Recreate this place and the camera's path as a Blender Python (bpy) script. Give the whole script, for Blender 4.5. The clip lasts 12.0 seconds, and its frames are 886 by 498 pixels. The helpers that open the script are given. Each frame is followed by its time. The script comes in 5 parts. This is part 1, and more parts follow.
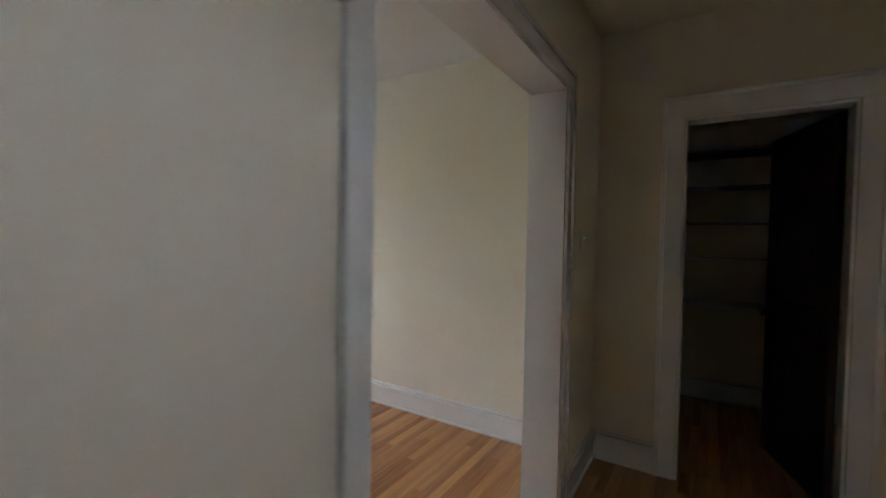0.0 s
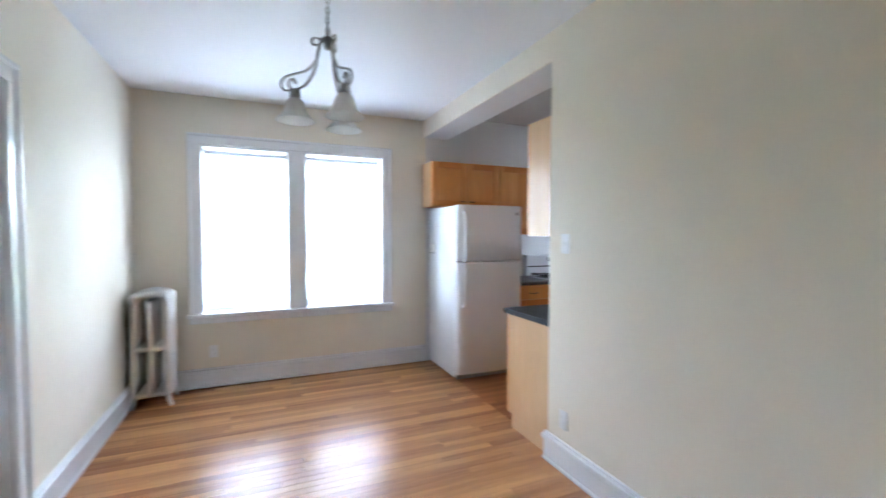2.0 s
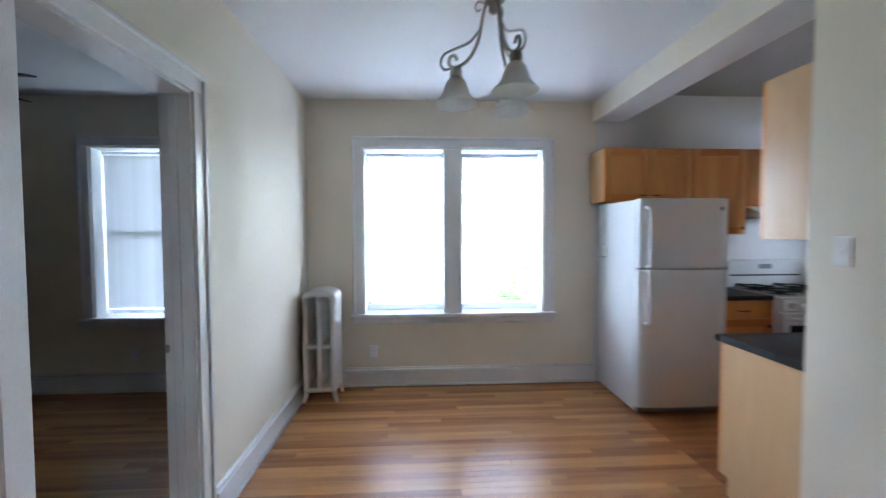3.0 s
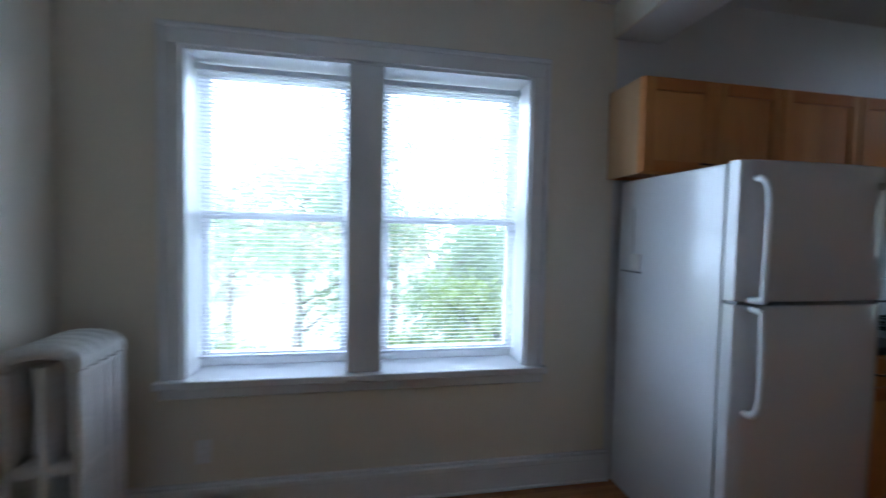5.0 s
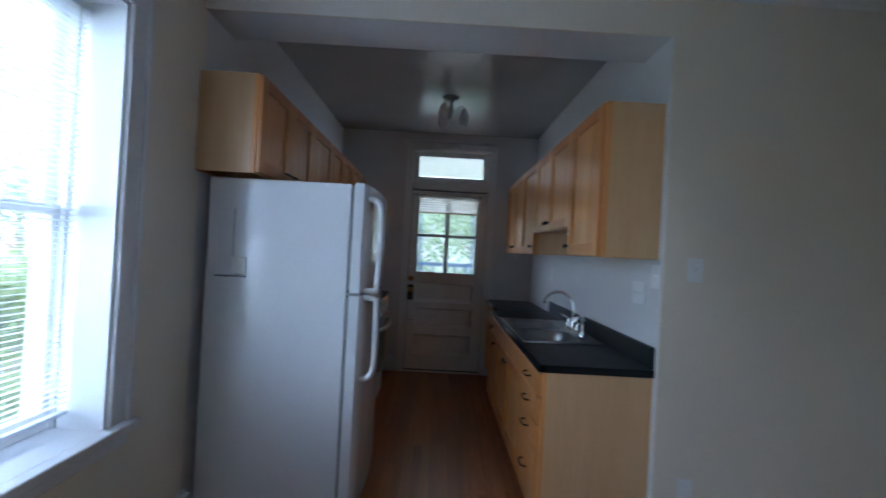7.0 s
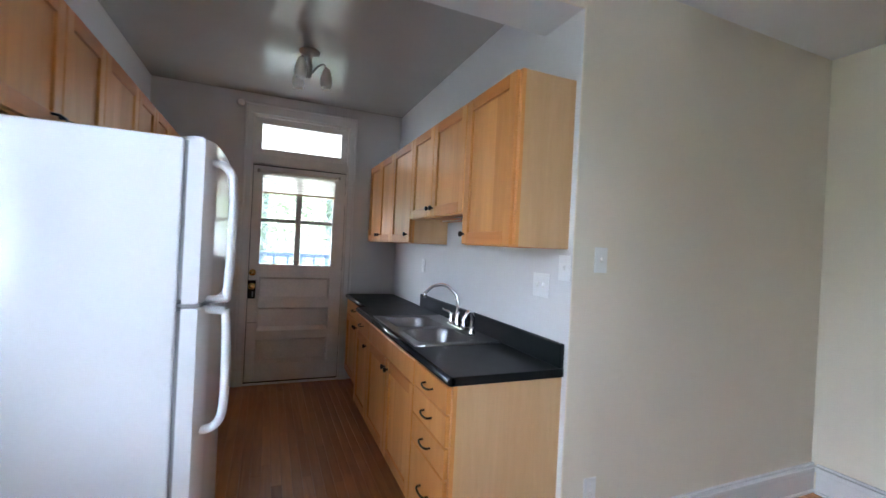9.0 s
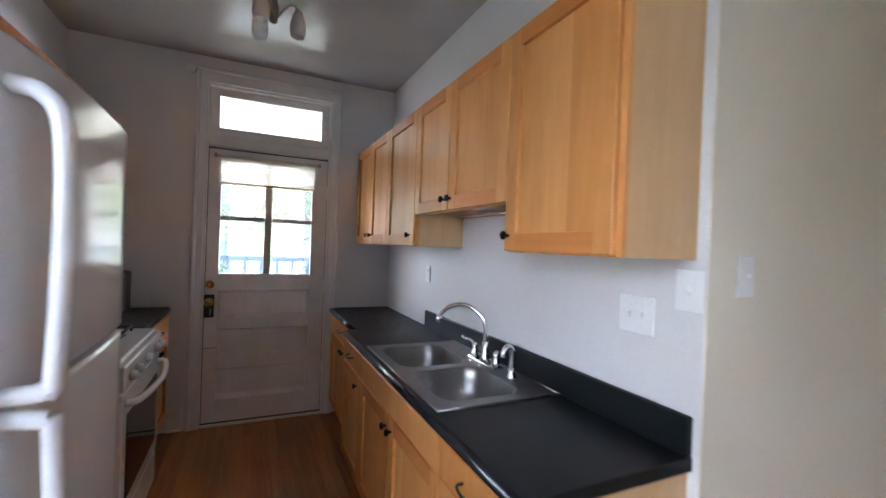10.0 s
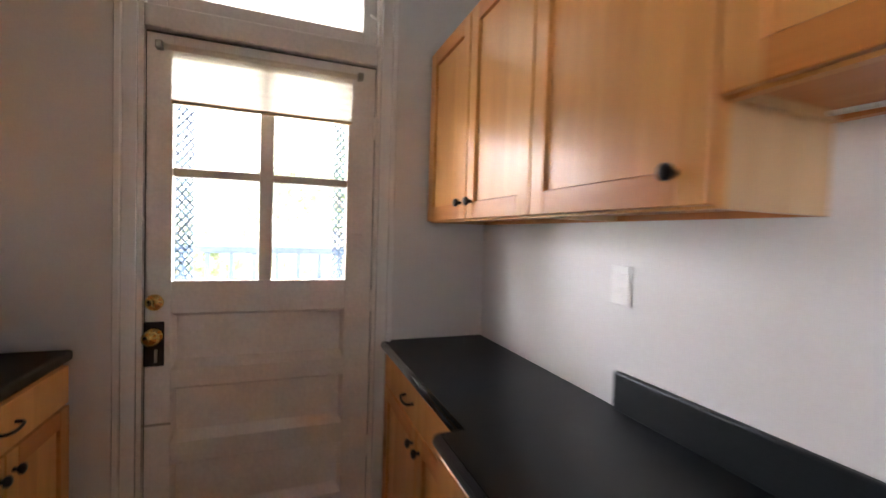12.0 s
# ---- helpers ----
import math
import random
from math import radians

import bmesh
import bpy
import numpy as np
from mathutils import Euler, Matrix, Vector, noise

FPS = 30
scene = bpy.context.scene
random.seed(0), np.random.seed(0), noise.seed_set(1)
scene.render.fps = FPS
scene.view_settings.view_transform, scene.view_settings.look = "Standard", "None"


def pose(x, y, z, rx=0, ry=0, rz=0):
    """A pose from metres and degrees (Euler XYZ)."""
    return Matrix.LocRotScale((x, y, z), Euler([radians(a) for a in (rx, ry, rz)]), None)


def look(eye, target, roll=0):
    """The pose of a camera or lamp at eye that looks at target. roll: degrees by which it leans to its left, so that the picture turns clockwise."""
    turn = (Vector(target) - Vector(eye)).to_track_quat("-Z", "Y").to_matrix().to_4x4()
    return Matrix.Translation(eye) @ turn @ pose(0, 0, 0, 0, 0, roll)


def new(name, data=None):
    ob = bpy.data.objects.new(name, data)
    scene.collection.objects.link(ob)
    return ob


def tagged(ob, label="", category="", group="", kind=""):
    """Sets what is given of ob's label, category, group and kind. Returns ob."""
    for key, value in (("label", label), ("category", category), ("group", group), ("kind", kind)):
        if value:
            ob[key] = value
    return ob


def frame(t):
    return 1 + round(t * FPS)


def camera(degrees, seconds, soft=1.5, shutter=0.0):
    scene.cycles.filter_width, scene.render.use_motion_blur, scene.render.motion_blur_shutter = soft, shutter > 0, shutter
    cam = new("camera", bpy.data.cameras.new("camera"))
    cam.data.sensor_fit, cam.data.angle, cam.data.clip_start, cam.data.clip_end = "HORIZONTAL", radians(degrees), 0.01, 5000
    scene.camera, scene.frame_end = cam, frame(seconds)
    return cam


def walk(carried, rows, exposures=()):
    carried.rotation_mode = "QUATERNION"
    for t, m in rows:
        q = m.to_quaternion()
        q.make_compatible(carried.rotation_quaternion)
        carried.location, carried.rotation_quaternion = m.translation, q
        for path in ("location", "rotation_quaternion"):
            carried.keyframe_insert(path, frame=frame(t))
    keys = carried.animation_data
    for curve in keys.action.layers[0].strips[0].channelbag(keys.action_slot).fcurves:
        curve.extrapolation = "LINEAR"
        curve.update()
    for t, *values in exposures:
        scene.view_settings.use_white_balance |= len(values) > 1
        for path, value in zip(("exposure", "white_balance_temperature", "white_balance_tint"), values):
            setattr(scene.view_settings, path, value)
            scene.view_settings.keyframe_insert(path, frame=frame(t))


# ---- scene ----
cam = camera(93.0, 12.0, shutter=0.5)
PATH = [
    (0, (0.521, 0.041, 1.414), (-0.549, 1.73, 1.359), 1.0),
    (0.2, (0.487, 0.252, 1.4), (-0.598, 1.932, 1.352), 1.1),
    (0.6, (0.353, 0.593, 1.386), (-0.753, 2.259, 1.345), 1.4),
    (1, (0.227, 0.882, 1.411), (-1.017, 2.448, 1.354), 1.4),
    (1.5, (0.072, 1.118, 1.45), (-1.514, 2.333, 1.369), 0.9),
    (2, (-0.045, 1.088, 1.448), (-1.884, 1.873, 1.376), 0.1),
    (2.5, (-0.216, 1.061, 1.456), (-2.18, 1.428, 1.376), 0.0),
    (3, (-0.506, 1.083, 1.472), (-2.502, 1.195, 1.392), -0.2),
    (3.2, (-0.663, 1.088, 1.48), (-2.661, 1.094, 1.396), -0.4),
    (4.8, (-2.161, 1.391, 1.436), (-4.153, 1.536, 1.348), 0.8),
    (5, (-2.329, 1.394, 1.434), (-4.293, 1.766, 1.348), 1.2),
    (5.5, (-2.614, 1.409, 1.374), (-4.398, 2.312, 1.324), 2.4),
    (6, (-2.918, 1.102, 1.416), (-4.207, 2.631, 1.371), 2.9),
    (6.5, (-3.161, 0.885, 1.424), (-3.765, 2.792, 1.416), 3.2),
    (7, (-3.322, 0.72, 1.415), (-3.302, 2.72, 1.427), 3.1),
    (7.5, (-3.486, 0.666, 1.39), (-3.083, 2.625, 1.405), 2.8),
    (7.7, (-3.525, 0.689, 1.41), (-3.048, 2.631, 1.399), 2.9),
    (9.3, (-3.481, 1.452, 1.409), (-2.686, 3.287, 1.393), 2.6),
    (9.5, (-3.426, 1.621, 1.446), (-2.624, 3.453, 1.406), 2.4),
    (10, (-3.358, 2.02, 1.444), (-2.525, 3.838, 1.43), 2.2),
    (10.5, (-3.278, 2.385, 1.448), (-2.397, 4.18, 1.384), 2.2),
    (11, (-3.198, 2.765, 1.427), (-2.299, 4.551, 1.367), 2.1),
    (11.5, (-3.185, 3.248, 1.351), (-2.344, 5.061, 1.29), 1.9),
    (12, (-3.163, 3.734, 1.381), (-2.455, 5.603, 1.315), 1.8),
]
EXPOSURES = [
    (0.0, 2.42, 6000, 12), (0.3, 2.85, 5950, 12), (0.5, 3.05, 5850, 12), (1.0, 3.45, 5450, 10), (1.5, 3.5, 5350, 10), (2.0, 3.1, 5300, 10), (2.5, 2.78, 5300, 10), (3.2, 2.3, 5200, 9), (4.8, 1.1, 5000, 8), (6.5, 0.6, 4800, 8),
    (7.0, 1.1, 4850, 9), (7.5, 2.05, 5300, 11), (7.7, 2.2, 5400, 11), (9.3, 2.5, 5500, 14), (10.5, 2.6, 5800, 18), (11.0, 2.65, 5950, 19), (11.5, 2.62, 6200, 19), (12.0, 2.93, 6650, 20),
]
walk(cam, [(t, look(eye, target, roll)) for t, eye, target, roll in PATH], EXPOSURES)

# ---- world and sun ----
world = bpy.data.worlds.new("world")
scene.world = world
world.use_nodes = True
wn = world.node_tree
sky = wn.nodes.new("ShaderNodeTexSky")
sky.sky_type = "NISHITA"
sky.sun_disc = False
sky.sun_elevation, sky.sun_rotation = radians(62), radians(124)
sky.altitude, sky.air_density, sky.dust_density = 200, 1.0, 3.0
wn.links.new(sky.outputs["Color"], wn.nodes["Background"].inputs["Color"])
wn.nodes["Background"].inputs["Strength"].default_value = 0.15
HAZE = 8.0
sun_data = bpy.data.lights.new("sun", "SUN")
sun_data.energy, sun_data.angle, sun_data.color = 5.0, radians(0.6), (1.0, 0.95, 0.87)
sun = new("sun", sun_data)
sun.matrix_world = look((12, -8, 27), (0, 0, 0))

# ---- materials ----


def mat(name, color, rough=0.5, metal=0.0, spread=0.06, scale=3.0, grain=60.0, bump=0.05, spec=0.5, coat=0.0, stretch=(1, 1, 1), hue=None):
    m = bpy.data.materials.new(name)
    m.use_nodes = True
    nt = m.node_tree
    b = nt.nodes["Principled BSDF"]
    b.inputs["Roughness"].default_value = rough
    b.inputs["Metallic"].default_value = metal
    b.inputs["Specular IOR Level"].default_value = spec
    b.inputs["Coat Weight"].default_value = coat
    b.inputs["Coat Roughness"].default_value = 0.12
    tc = nt.nodes.new("ShaderNodeTexCoord")
    mp = nt.nodes.new("ShaderNodeMapping")
    mp.inputs["Scale"].default_value = stretch
    nt.links.new(tc.outputs["Object"], mp.inputs["Vector"])
    big = nt.nodes.new("ShaderNodeTexNoise")
    big.inputs["Scale"].default_value, big.inputs["Detail"].default_value = scale, 3
    fine = nt.nodes.new("ShaderNodeTexNoise")
    fine.inputs["Scale"].default_value, fine.inputs["Detail"].default_value = grain, 3
    nt.links.new(mp.outputs[0], big.inputs["Vector"])
    nt.links.new(mp.outputs[0], fine.inputs["Vector"])
    add = nt.nodes.new("ShaderNodeMath")
    add.operation = "ADD"
    nt.links.new(big.outputs["Fac"], add.inputs[0])
    nt.links.new(fine.outputs["Fac"], add.inputs[1])
    ramp = nt.nodes.new("ShaderNodeMapRange")
    ramp.inputs["From Min"].default_value, ramp.inputs["From Max"].default_value = 0.6, 1.4
    nt.links.new(add.outputs[0], ramp.inputs["Value"])
    mix = nt.nodes.new("ShaderNodeMix")
    mix.data_type = "RGBA"
    dark = hue or [c * (1 - 2 * spread) for c in color]
    light = [min(1, c * (1 + spread)) for c in color]
    mix.inputs["A"].default_value = (*dark, 1)
    mix.inputs["B"].default_value = (*light, 1)
    nt.links.new(ramp.outputs[0], mix.inputs["Factor"])
    nt.links.new(mix.outputs["Result"], b.inputs["Base Color"])
    rr = nt.nodes.new("ShaderNodeMapRange")
    rr.inputs["To Min"].default_value, rr.inputs["To Max"].default_value = max(0.02, rough * 0.85), min(1, rough * 1.15)
    nt.links.new(big.outputs["Fac"], rr.inputs["Value"])
    nt.links.new(rr.outputs[0], b.inputs["Roughness"])
    if bump:
        bp = nt.nodes.new("ShaderNodeBump")
        bp.inputs["Strength"].default_value, bp.inputs["Distance"].default_value = bump, 0.004
        nt.links.new(add.outputs[0], bp.inputs["Height"])
        nt.links.new(bp.outputs[0], b.inputs["Normal"])
    return m


def wood(name, light, dark, rough, stretch, random_amount=0.0, coat=0.0, per_island=False):
    """Streaky grain along the axis that stretch leaves long; pieces differ by object."""
    m = bpy.data.materials.new(name)
    m.use_nodes = True
    nt = m.node_tree
    b = nt.nodes["Principled BSDF"]
    b.inputs["Roughness"].default_value = rough
    b.inputs["Coat Weight"].default_value, b.inputs["Coat Roughness"].default_value = coat, 0.15
    b.inputs["Specular IOR Level"].default_value = 0.38
    tc = nt.nodes.new("ShaderNodeTexCoord")
    mp = nt.nodes.new("ShaderNodeMapping")
    mp.inputs["Scale"].default_value = stretch
    nt.links.new(tc.outputs["Object"], mp.inputs["Vector"])
    info = nt.nodes.new("ShaderNodeNewGeometry" if per_island else "ShaderNodeObjectInfo")
    rnd = info.outputs["Random Per Island" if per_island else "Random"]
    off = nt.nodes.new("ShaderNodeVectorMath")
    off.operation = "ADD"
    sc = nt.nodes.new("ShaderNodeVectorMath")
    sc.operation = "SCALE"
    sc.inputs[0].default_value = (13.7, 29.1, 7.3)
    nt.links.new(rnd, sc.inputs["Scale"])
    nt.links.new(mp.outputs[0], off.inputs[0])
    nt.links.new(sc.outputs[0], off.inputs[1])
    n1 = nt.nodes.new("ShaderNodeTexNoise")
    n1.inputs["Scale"].default_value, n1.inputs["Detail"].default_value, n1.inputs["Distortion"].default_value = 2.0, 6, 1.2
    n2 = nt.nodes.new("ShaderNodeTexNoise")
    n2.inputs["Scale"].default_value, n2.inputs["Detail"].default_value = 14.0, 4
    for n in (n1, n2):
        nt.links.new(off.outputs[0], n.inputs["Vector"])
    add = nt.nodes.new("ShaderNodeMath")
    add.operation = "MULTIPLY_ADD"
    add.inputs[1].default_value = 0.45
    nt.links.new(n2.outputs["Fac"], add.inputs[0])
    nt.links.new(n1.outputs["Fac"], add.inputs[2])
    add2 = nt.nodes.new("ShaderNodeMath")
    add2.operation = "MULTIPLY_ADD"
    add2.inputs[1].default_value = random_amount
    nt.links.new(rnd, add2.inputs[0])
    nt.links.new(add.outputs[0], add2.inputs[2])
    ramp = nt.nodes.new("ShaderNodeMapRange")
    ramp.inputs["From Min"].default_value, ramp.inputs["From Max"].default_value = 0.4 + random_amount * 0.1, 1.05 + random_amount * 0.65
    nt.links.new(add2.outputs[0], ramp.inputs["Value"])
    mix = nt.nodes.new("ShaderNodeMix")
    mix.data_type = "RGBA"
    mix.inputs["A"].default_value, mix.inputs["B"].default_value = (*light, 1), (*dark, 1)
    nt.links.new(ramp.outputs[0], mix.inputs["Factor"])
    nt.links.new(mix.outputs["Result"], b.inputs["Base Color"])
    rr = nt.nodes.new("ShaderNodeMapRange")
    rr.inputs["To Min"].default_value, rr.inputs["To Max"].default_value = rough * 0.8, rough * 1.25
    nt.links.new(n1.outputs["Fac"], rr.inputs["Value"])
    nt.links.new(rr.outputs[0], b.inputs["Roughness"])
    bp = nt.nodes.new("ShaderNodeBump")
    bp.inputs["Strength"].default_value, bp.inputs["Distance"].default_value = 0.08, 0.002
    nt.links.new(add.outputs[0], bp.inputs["Height"])
    nt.links.new(bp.outputs[0], b.inputs["Normal"])
    return m


def glass_mat(name, tint=(1, 1, 1), rough=0.0):
    m = bpy.data.materials.new(name)
    m.use_nodes = True
    nt = m.node_tree
    out = nt.nodes["Material Output"]
    nt.nodes.remove(nt.nodes["Principled BSDF"])
    tr = nt.nodes.new("ShaderNodeBsdfTransparent")
    tr.inputs["Color"].default_value = (*tint, 1)
    gl = nt.nodes.new("ShaderNodeBsdfGlossy")
    gl.inputs["Roughness"].default_value = 0.02
    fr = nt.nodes.new("ShaderNodeFresnel")
    fr.inputs["IOR"].default_value = 1.45
    mx = nt.nodes.new("ShaderNodeMixShader")
    cap = nt.nodes.new("ShaderNodeMath")
    cap.operation = 'MINIMUM'
    cap.inputs[1].default_value = 0.09
    nt.links.new(fr.outputs[0], cap.inputs[0])
    nt.links.new(cap.outputs[0], mx.inputs[0])
    nt.links.new(tr.outputs[0], mx.inputs[1])
    nt.links.new(gl.outputs[0], mx.inputs[2])
    nt.links.new(mx.outputs[0], out.inputs["Surface"])
    return m


def cloth_mat(name, color, share):
    """Thin stuff that lets part of the light through."""
    m = mat(name, color, 0.8, bump=0.05, grain=150, spread=0.1, scale=8)
    nt = m.node_tree
    b, out = nt.nodes["Principled BSDF"], nt.nodes["Material Output"]
    tl = nt.nodes.new("ShaderNodeBsdfTranslucent")
    tl.inputs["Color"].default_value = (*color, 1)
    mx = nt.nodes.new("ShaderNodeMixShader")
    mx.inputs[0].default_value = share
    nt.links.new(b.outputs[0], mx.inputs[1])
    nt.links.new(tl.outputs[0], mx.inputs[2])
    nt.links.new(mx.outputs[0], out.inputs["Surface"])
    return m


CREAM = mat("cream_paint", (0.82, 0.76, 0.64), 0.62, spread=0.03, scale=1.3, grain=220, bump=0.06, spec=0.22)
KITCHEN_WHITE = mat("kitchen_white_paint", (0.74, 0.73, 0.725), 0.45, spread=0.03, scale=1.5, grain=180, bump=0.07)
CEILING_WHITE = mat("ceiling_white", (0.82, 0.82, 0.83), 0.6, spread=0.02, scale=1.0, grain=200, bump=0.04)
# Off-white ceiling greyed down: the kitchen's dimness is put into its colour.
CEILING_GLOSS = mat("kitchen_ceiling_dimmed", (0.50, 0.475, 0.45), 0.2, spread=0.04, scale=2.5, grain=120, bump=0.05)
TRIM = mat("white_trim_enamel", (0.84, 0.84, 0.84), 0.23, spread=0.03, scale=4, grain=90, bump=0.03)
DOOR_PAINT = mat("old_white_door_paint", (0.83, 0.80, 0.77), 0.35, spread=0.06, scale=6, grain=70, bump=0.1)
OAK = wood("oak_floor", (0.76, 0.40, 0.165), (0.33, 0.13, 0.045), 0.31, (9, 0.55, 9), 0.75, coat=0.12)
OAK_REST = wood("oak_floor_rest", (0.76, 0.40, 0.165), (0.33, 0.13, 0.045), 0.31, (9, 0.55, 9), 0.75, coat=0.12, per_island=True)
# Darker, redder copy of the oak, with the kitchen's shade in its colour.
KITCHEN_OAK = wood("kitchen_shaded_oak", (0.52, 0.215, 0.078), (0.26, 0.088, 0.029), 0.34, (9, 0.7, 9), 0.6, coat=0.08)
KITCHEN_OAK_REST = wood("kitchen_shaded_oak_rest", (0.52, 0.215, 0.078), (0.26, 0.088, 0.029), 0.34, (9, 0.7, 9), 0.6, coat=0.08, per_island=True)
SUBFLOOR = mat("floor_joint_dark", (0.06, 0.03, 0.015), 0.8)
MAPLE = wood("honey_maple", (0.80, 0.395, 0.13), (0.60, 0.255, 0.066), 0.36, (5, 5, 0.6), 0.7, coat=0.08)
MAPLE_RAIL = wood("honey_maple_rail", (0.68, 0.275, 0.070), (0.52, 0.185, 0.040), 0.38, (5, 0.6, 5), 0.3, coat=0.06)
MAPLE_SIDE = wood("pale_maple_side", (0.71, 0.48, 0.26), (0.60, 0.37, 0.18), 0.38, (5, 5, 0.5), 0.2, coat=0.1)
EDGE_LAMINATE = mat("black_laminate_edge", (0.012, 0.014, 0.016), 0.2, spread=0.15, scale=5, grain=160, bump=0.02, spec=0.5, coat=0.3)
DARK_LAMINATE = mat("black_laminate", (0.010, 0.0125, 0.014), 0.42, spread=0.25, scale=5, grain=160, bump=0.06, spec=0.3)
APPLIANCE = mat("white_appliance_enamel", (0.76, 0.77, 0.79), 0.17, spread=0.01, scale=2, grain=260, bump=0.0)
PLASTIC = mat("white_plastic", (0.80, 0.79, 0.76), 0.35, spread=0.02)
PLATE_WHITE = mat("plate_white", (0.86, 0.86, 0.85), 0.3, bump=0.01, grain=120, spread=0.03, scale=10)
GREY_PLASTIC = mat("grey_plastic", (0.25, 0.25, 0.26), 0.5)
BLACK = mat("black_enamel", (0.015, 0.015, 0.016), 0.3, spread=0.2)
IRON = mat("cast_iron", (0.02, 0.02, 0.02), 0.6, spread=0.3, grain=90, bump=0.2)
BRONZE = mat("dark_bronze", (0.035, 0.028, 0.025), 0.35, metal=0.7, spread=0.2)
STEEL = mat("brushed_steel", (0.31, 0.305, 0.30), 0.3, metal=1.0, spread=0.06, stretch=(1, 12, 1), bump=0.0)
CHROME = mat("chrome", (0.85, 0.85, 0.86), 0.07, metal=1.0, spread=0.02, bump=0.0)
NICKEL = mat("brushed_nickel", (0.45, 0.42, 0.38), 0.3, metal=1.0, spread=0.1)
BRASS = mat("polished_brass", (0.80, 0.56, 0.20), 0.18, metal=1.0, spread=0.1)
RADIATOR_PAINT = mat("radiator_paint", (0.74, 0.72, 0.69), 0.35, spread=0.08, scale=9, grain=70, bump=0.15)
GLASS = glass_mat("window_glass", (0.97, 0.98, 0.98))
OVEN_GLASS = mat("oven_window", (0.03, 0.03, 0.035), 0.08, spread=0.1, bump=0.0)
SHADE_GLASS = cloth_mat("frosted_shade_glass", (0.95, 0.95, 0.93), 0.5)
SLAT = cloth_mat("blind_slat", (0.86, 0.87, 0.92), 0.18)
SLAT_DENSE = cloth_mat("blind_slat_dense", (0.80, 0.81, 0.84), 0.03)
ROLLER = cloth_mat("woven_shade", (0.82, 0.76, 0.66), 0.5)
DARK_WOOD = wood("dark_walnut", (0.05, 0.025, 0.014), (0.02, 0.01, 0.006), 0.4, (6, 1, 6), 0.2)
DARK_DOOR = wood("dark_stained_door", (0.035, 0.02, 0.012), (0.015, 0.008, 0.005), 0.5, (6, 6, 0.6), 0.1)
# Leaf colours lifted above real foliage, with bright haze painted into them.
LEAF = cloth_mat("leaf", (0.18, 0.23, 0.13), 0.68)
LEAF_HAZED = cloth_mat("leaf_hazed", (0.30, 0.36, 0.23), 0.7)
LEAF_LIGHT = cloth_mat("leaf_light", (0.22, 0.27, 0.11), 0.6)
BARK = mat("bark", (0.22, 0.19, 0.16), 0.9, spread=0.3, scale=8, bump=0.6)
GRASS = mat("lawn", (0.36, 0.36, 0.27), 0.95, spread=0.3, scale=0.6, grain=9)
BRICK = mat("house_brick", (0.34, 0.17, 0.11), 0.85, spread=0.15, scale=3)
SIDING = mat("pale_siding", (0.62, 0.60, 0.55), 0.7, spread=0.08)
ROOF = mat("shingle_roof", (0.30, 0.17, 0.12), 0.9, spread=0.2, scale=4)
CONCRETE = mat("concrete", (0.42, 0.41, 0.39), 0.9, spread=0.12)
PORCH_PAINT = mat("porch_blue_paint", (0.06, 0.09, 0.14), 0.6, spread=0.06)
WIRE = mat("blue_wire", (0.13, 0.22, 0.34), 0.5, spread=0.05)

# ---- mesh helpers ----
ORG = {}


def B():
    return bmesh.new()


def box(bm, x0, x1, y0, y1, z0, z1, bevel=0.0, seg=1):
    r = bmesh.ops.create_cube(bm, size=1.0)
    vs = r["verts"]
    for v in vs:
        v.co = Vector(((x0 + x1) / 2 + v.co.x * (x1 - x0), (y0 + y1) / 2 + v.co.y * (y1 - y0), (z0 + z1) / 2 + v.co.z * (z1 - z0)))
    if bevel:
        es = list({e for v in vs for e in v.link_edges})
        bmesh.ops.bevel(bm, geom=es, offset=bevel, segments=seg, affect="EDGES", profile=0.5)
    return vs


def lathe(bm, profile, cx, cy, cz, n=20, axis="z"):
    rings = []
    for r, h in profile:
        ring = []
        for i in range(n):
            a = 2 * math.pi * i / n
            p = (r * math.cos(a), r * math.sin(a), h)
            if axis == "x":
                p = (p[2], p[0], p[1])
            elif axis == "y":
                p = (p[0], p[2], p[1])
            ring.append(bm.verts.new((cx + p[0], cy + p[1], cz + p[2])))
        rings.append(ring)
    for a, b in zip(rings, rings[1:]):
        for i in range(n):
            f = bm.faces.new((a[i], a[(i + 1) % n], b[(i + 1) % n], b[i]))
            f.smooth = True
    if profile[0][0] > 1e-4:
        bm.faces.new(rings[0][::-1])
    if profile[-1][0] > 1e-4:
        bm.faces.new(rings[-1])


def tube(bm, pts, radius, n=8, taper=None):
    pts = [Vector(p) for p in pts]
    rings = []
    side = None
    for i, p in enumerate(pts):
        d = (pts[min(i + 1, len(pts) - 1)] - pts[max(i - 1, 0)]).normalized()
        if side is None:
            side = d.orthogonal().normalized()
        side = (side - d * side.dot(d)).normalized()
        up = d.cross(side)
        r = radius if taper is None else radius + (taper - radius) * i / (len(pts) - 1)
        rings.append([bm.verts.new(p + r * (math.cos(2 * math.pi * k / n) * side + math.sin(2 * math.pi * k / n) * up)) for k in range(n)])
    for a, b in zip(rings, rings[1:]):
        for k in range(n):
            f = bm.faces.new((a[k], a[(k + 1) % n], b[(k + 1) % n], b[k]))
            f.smooth = True
    bm.faces.new(rings[0][::-1])
    bm.faces.new(rings[-1])


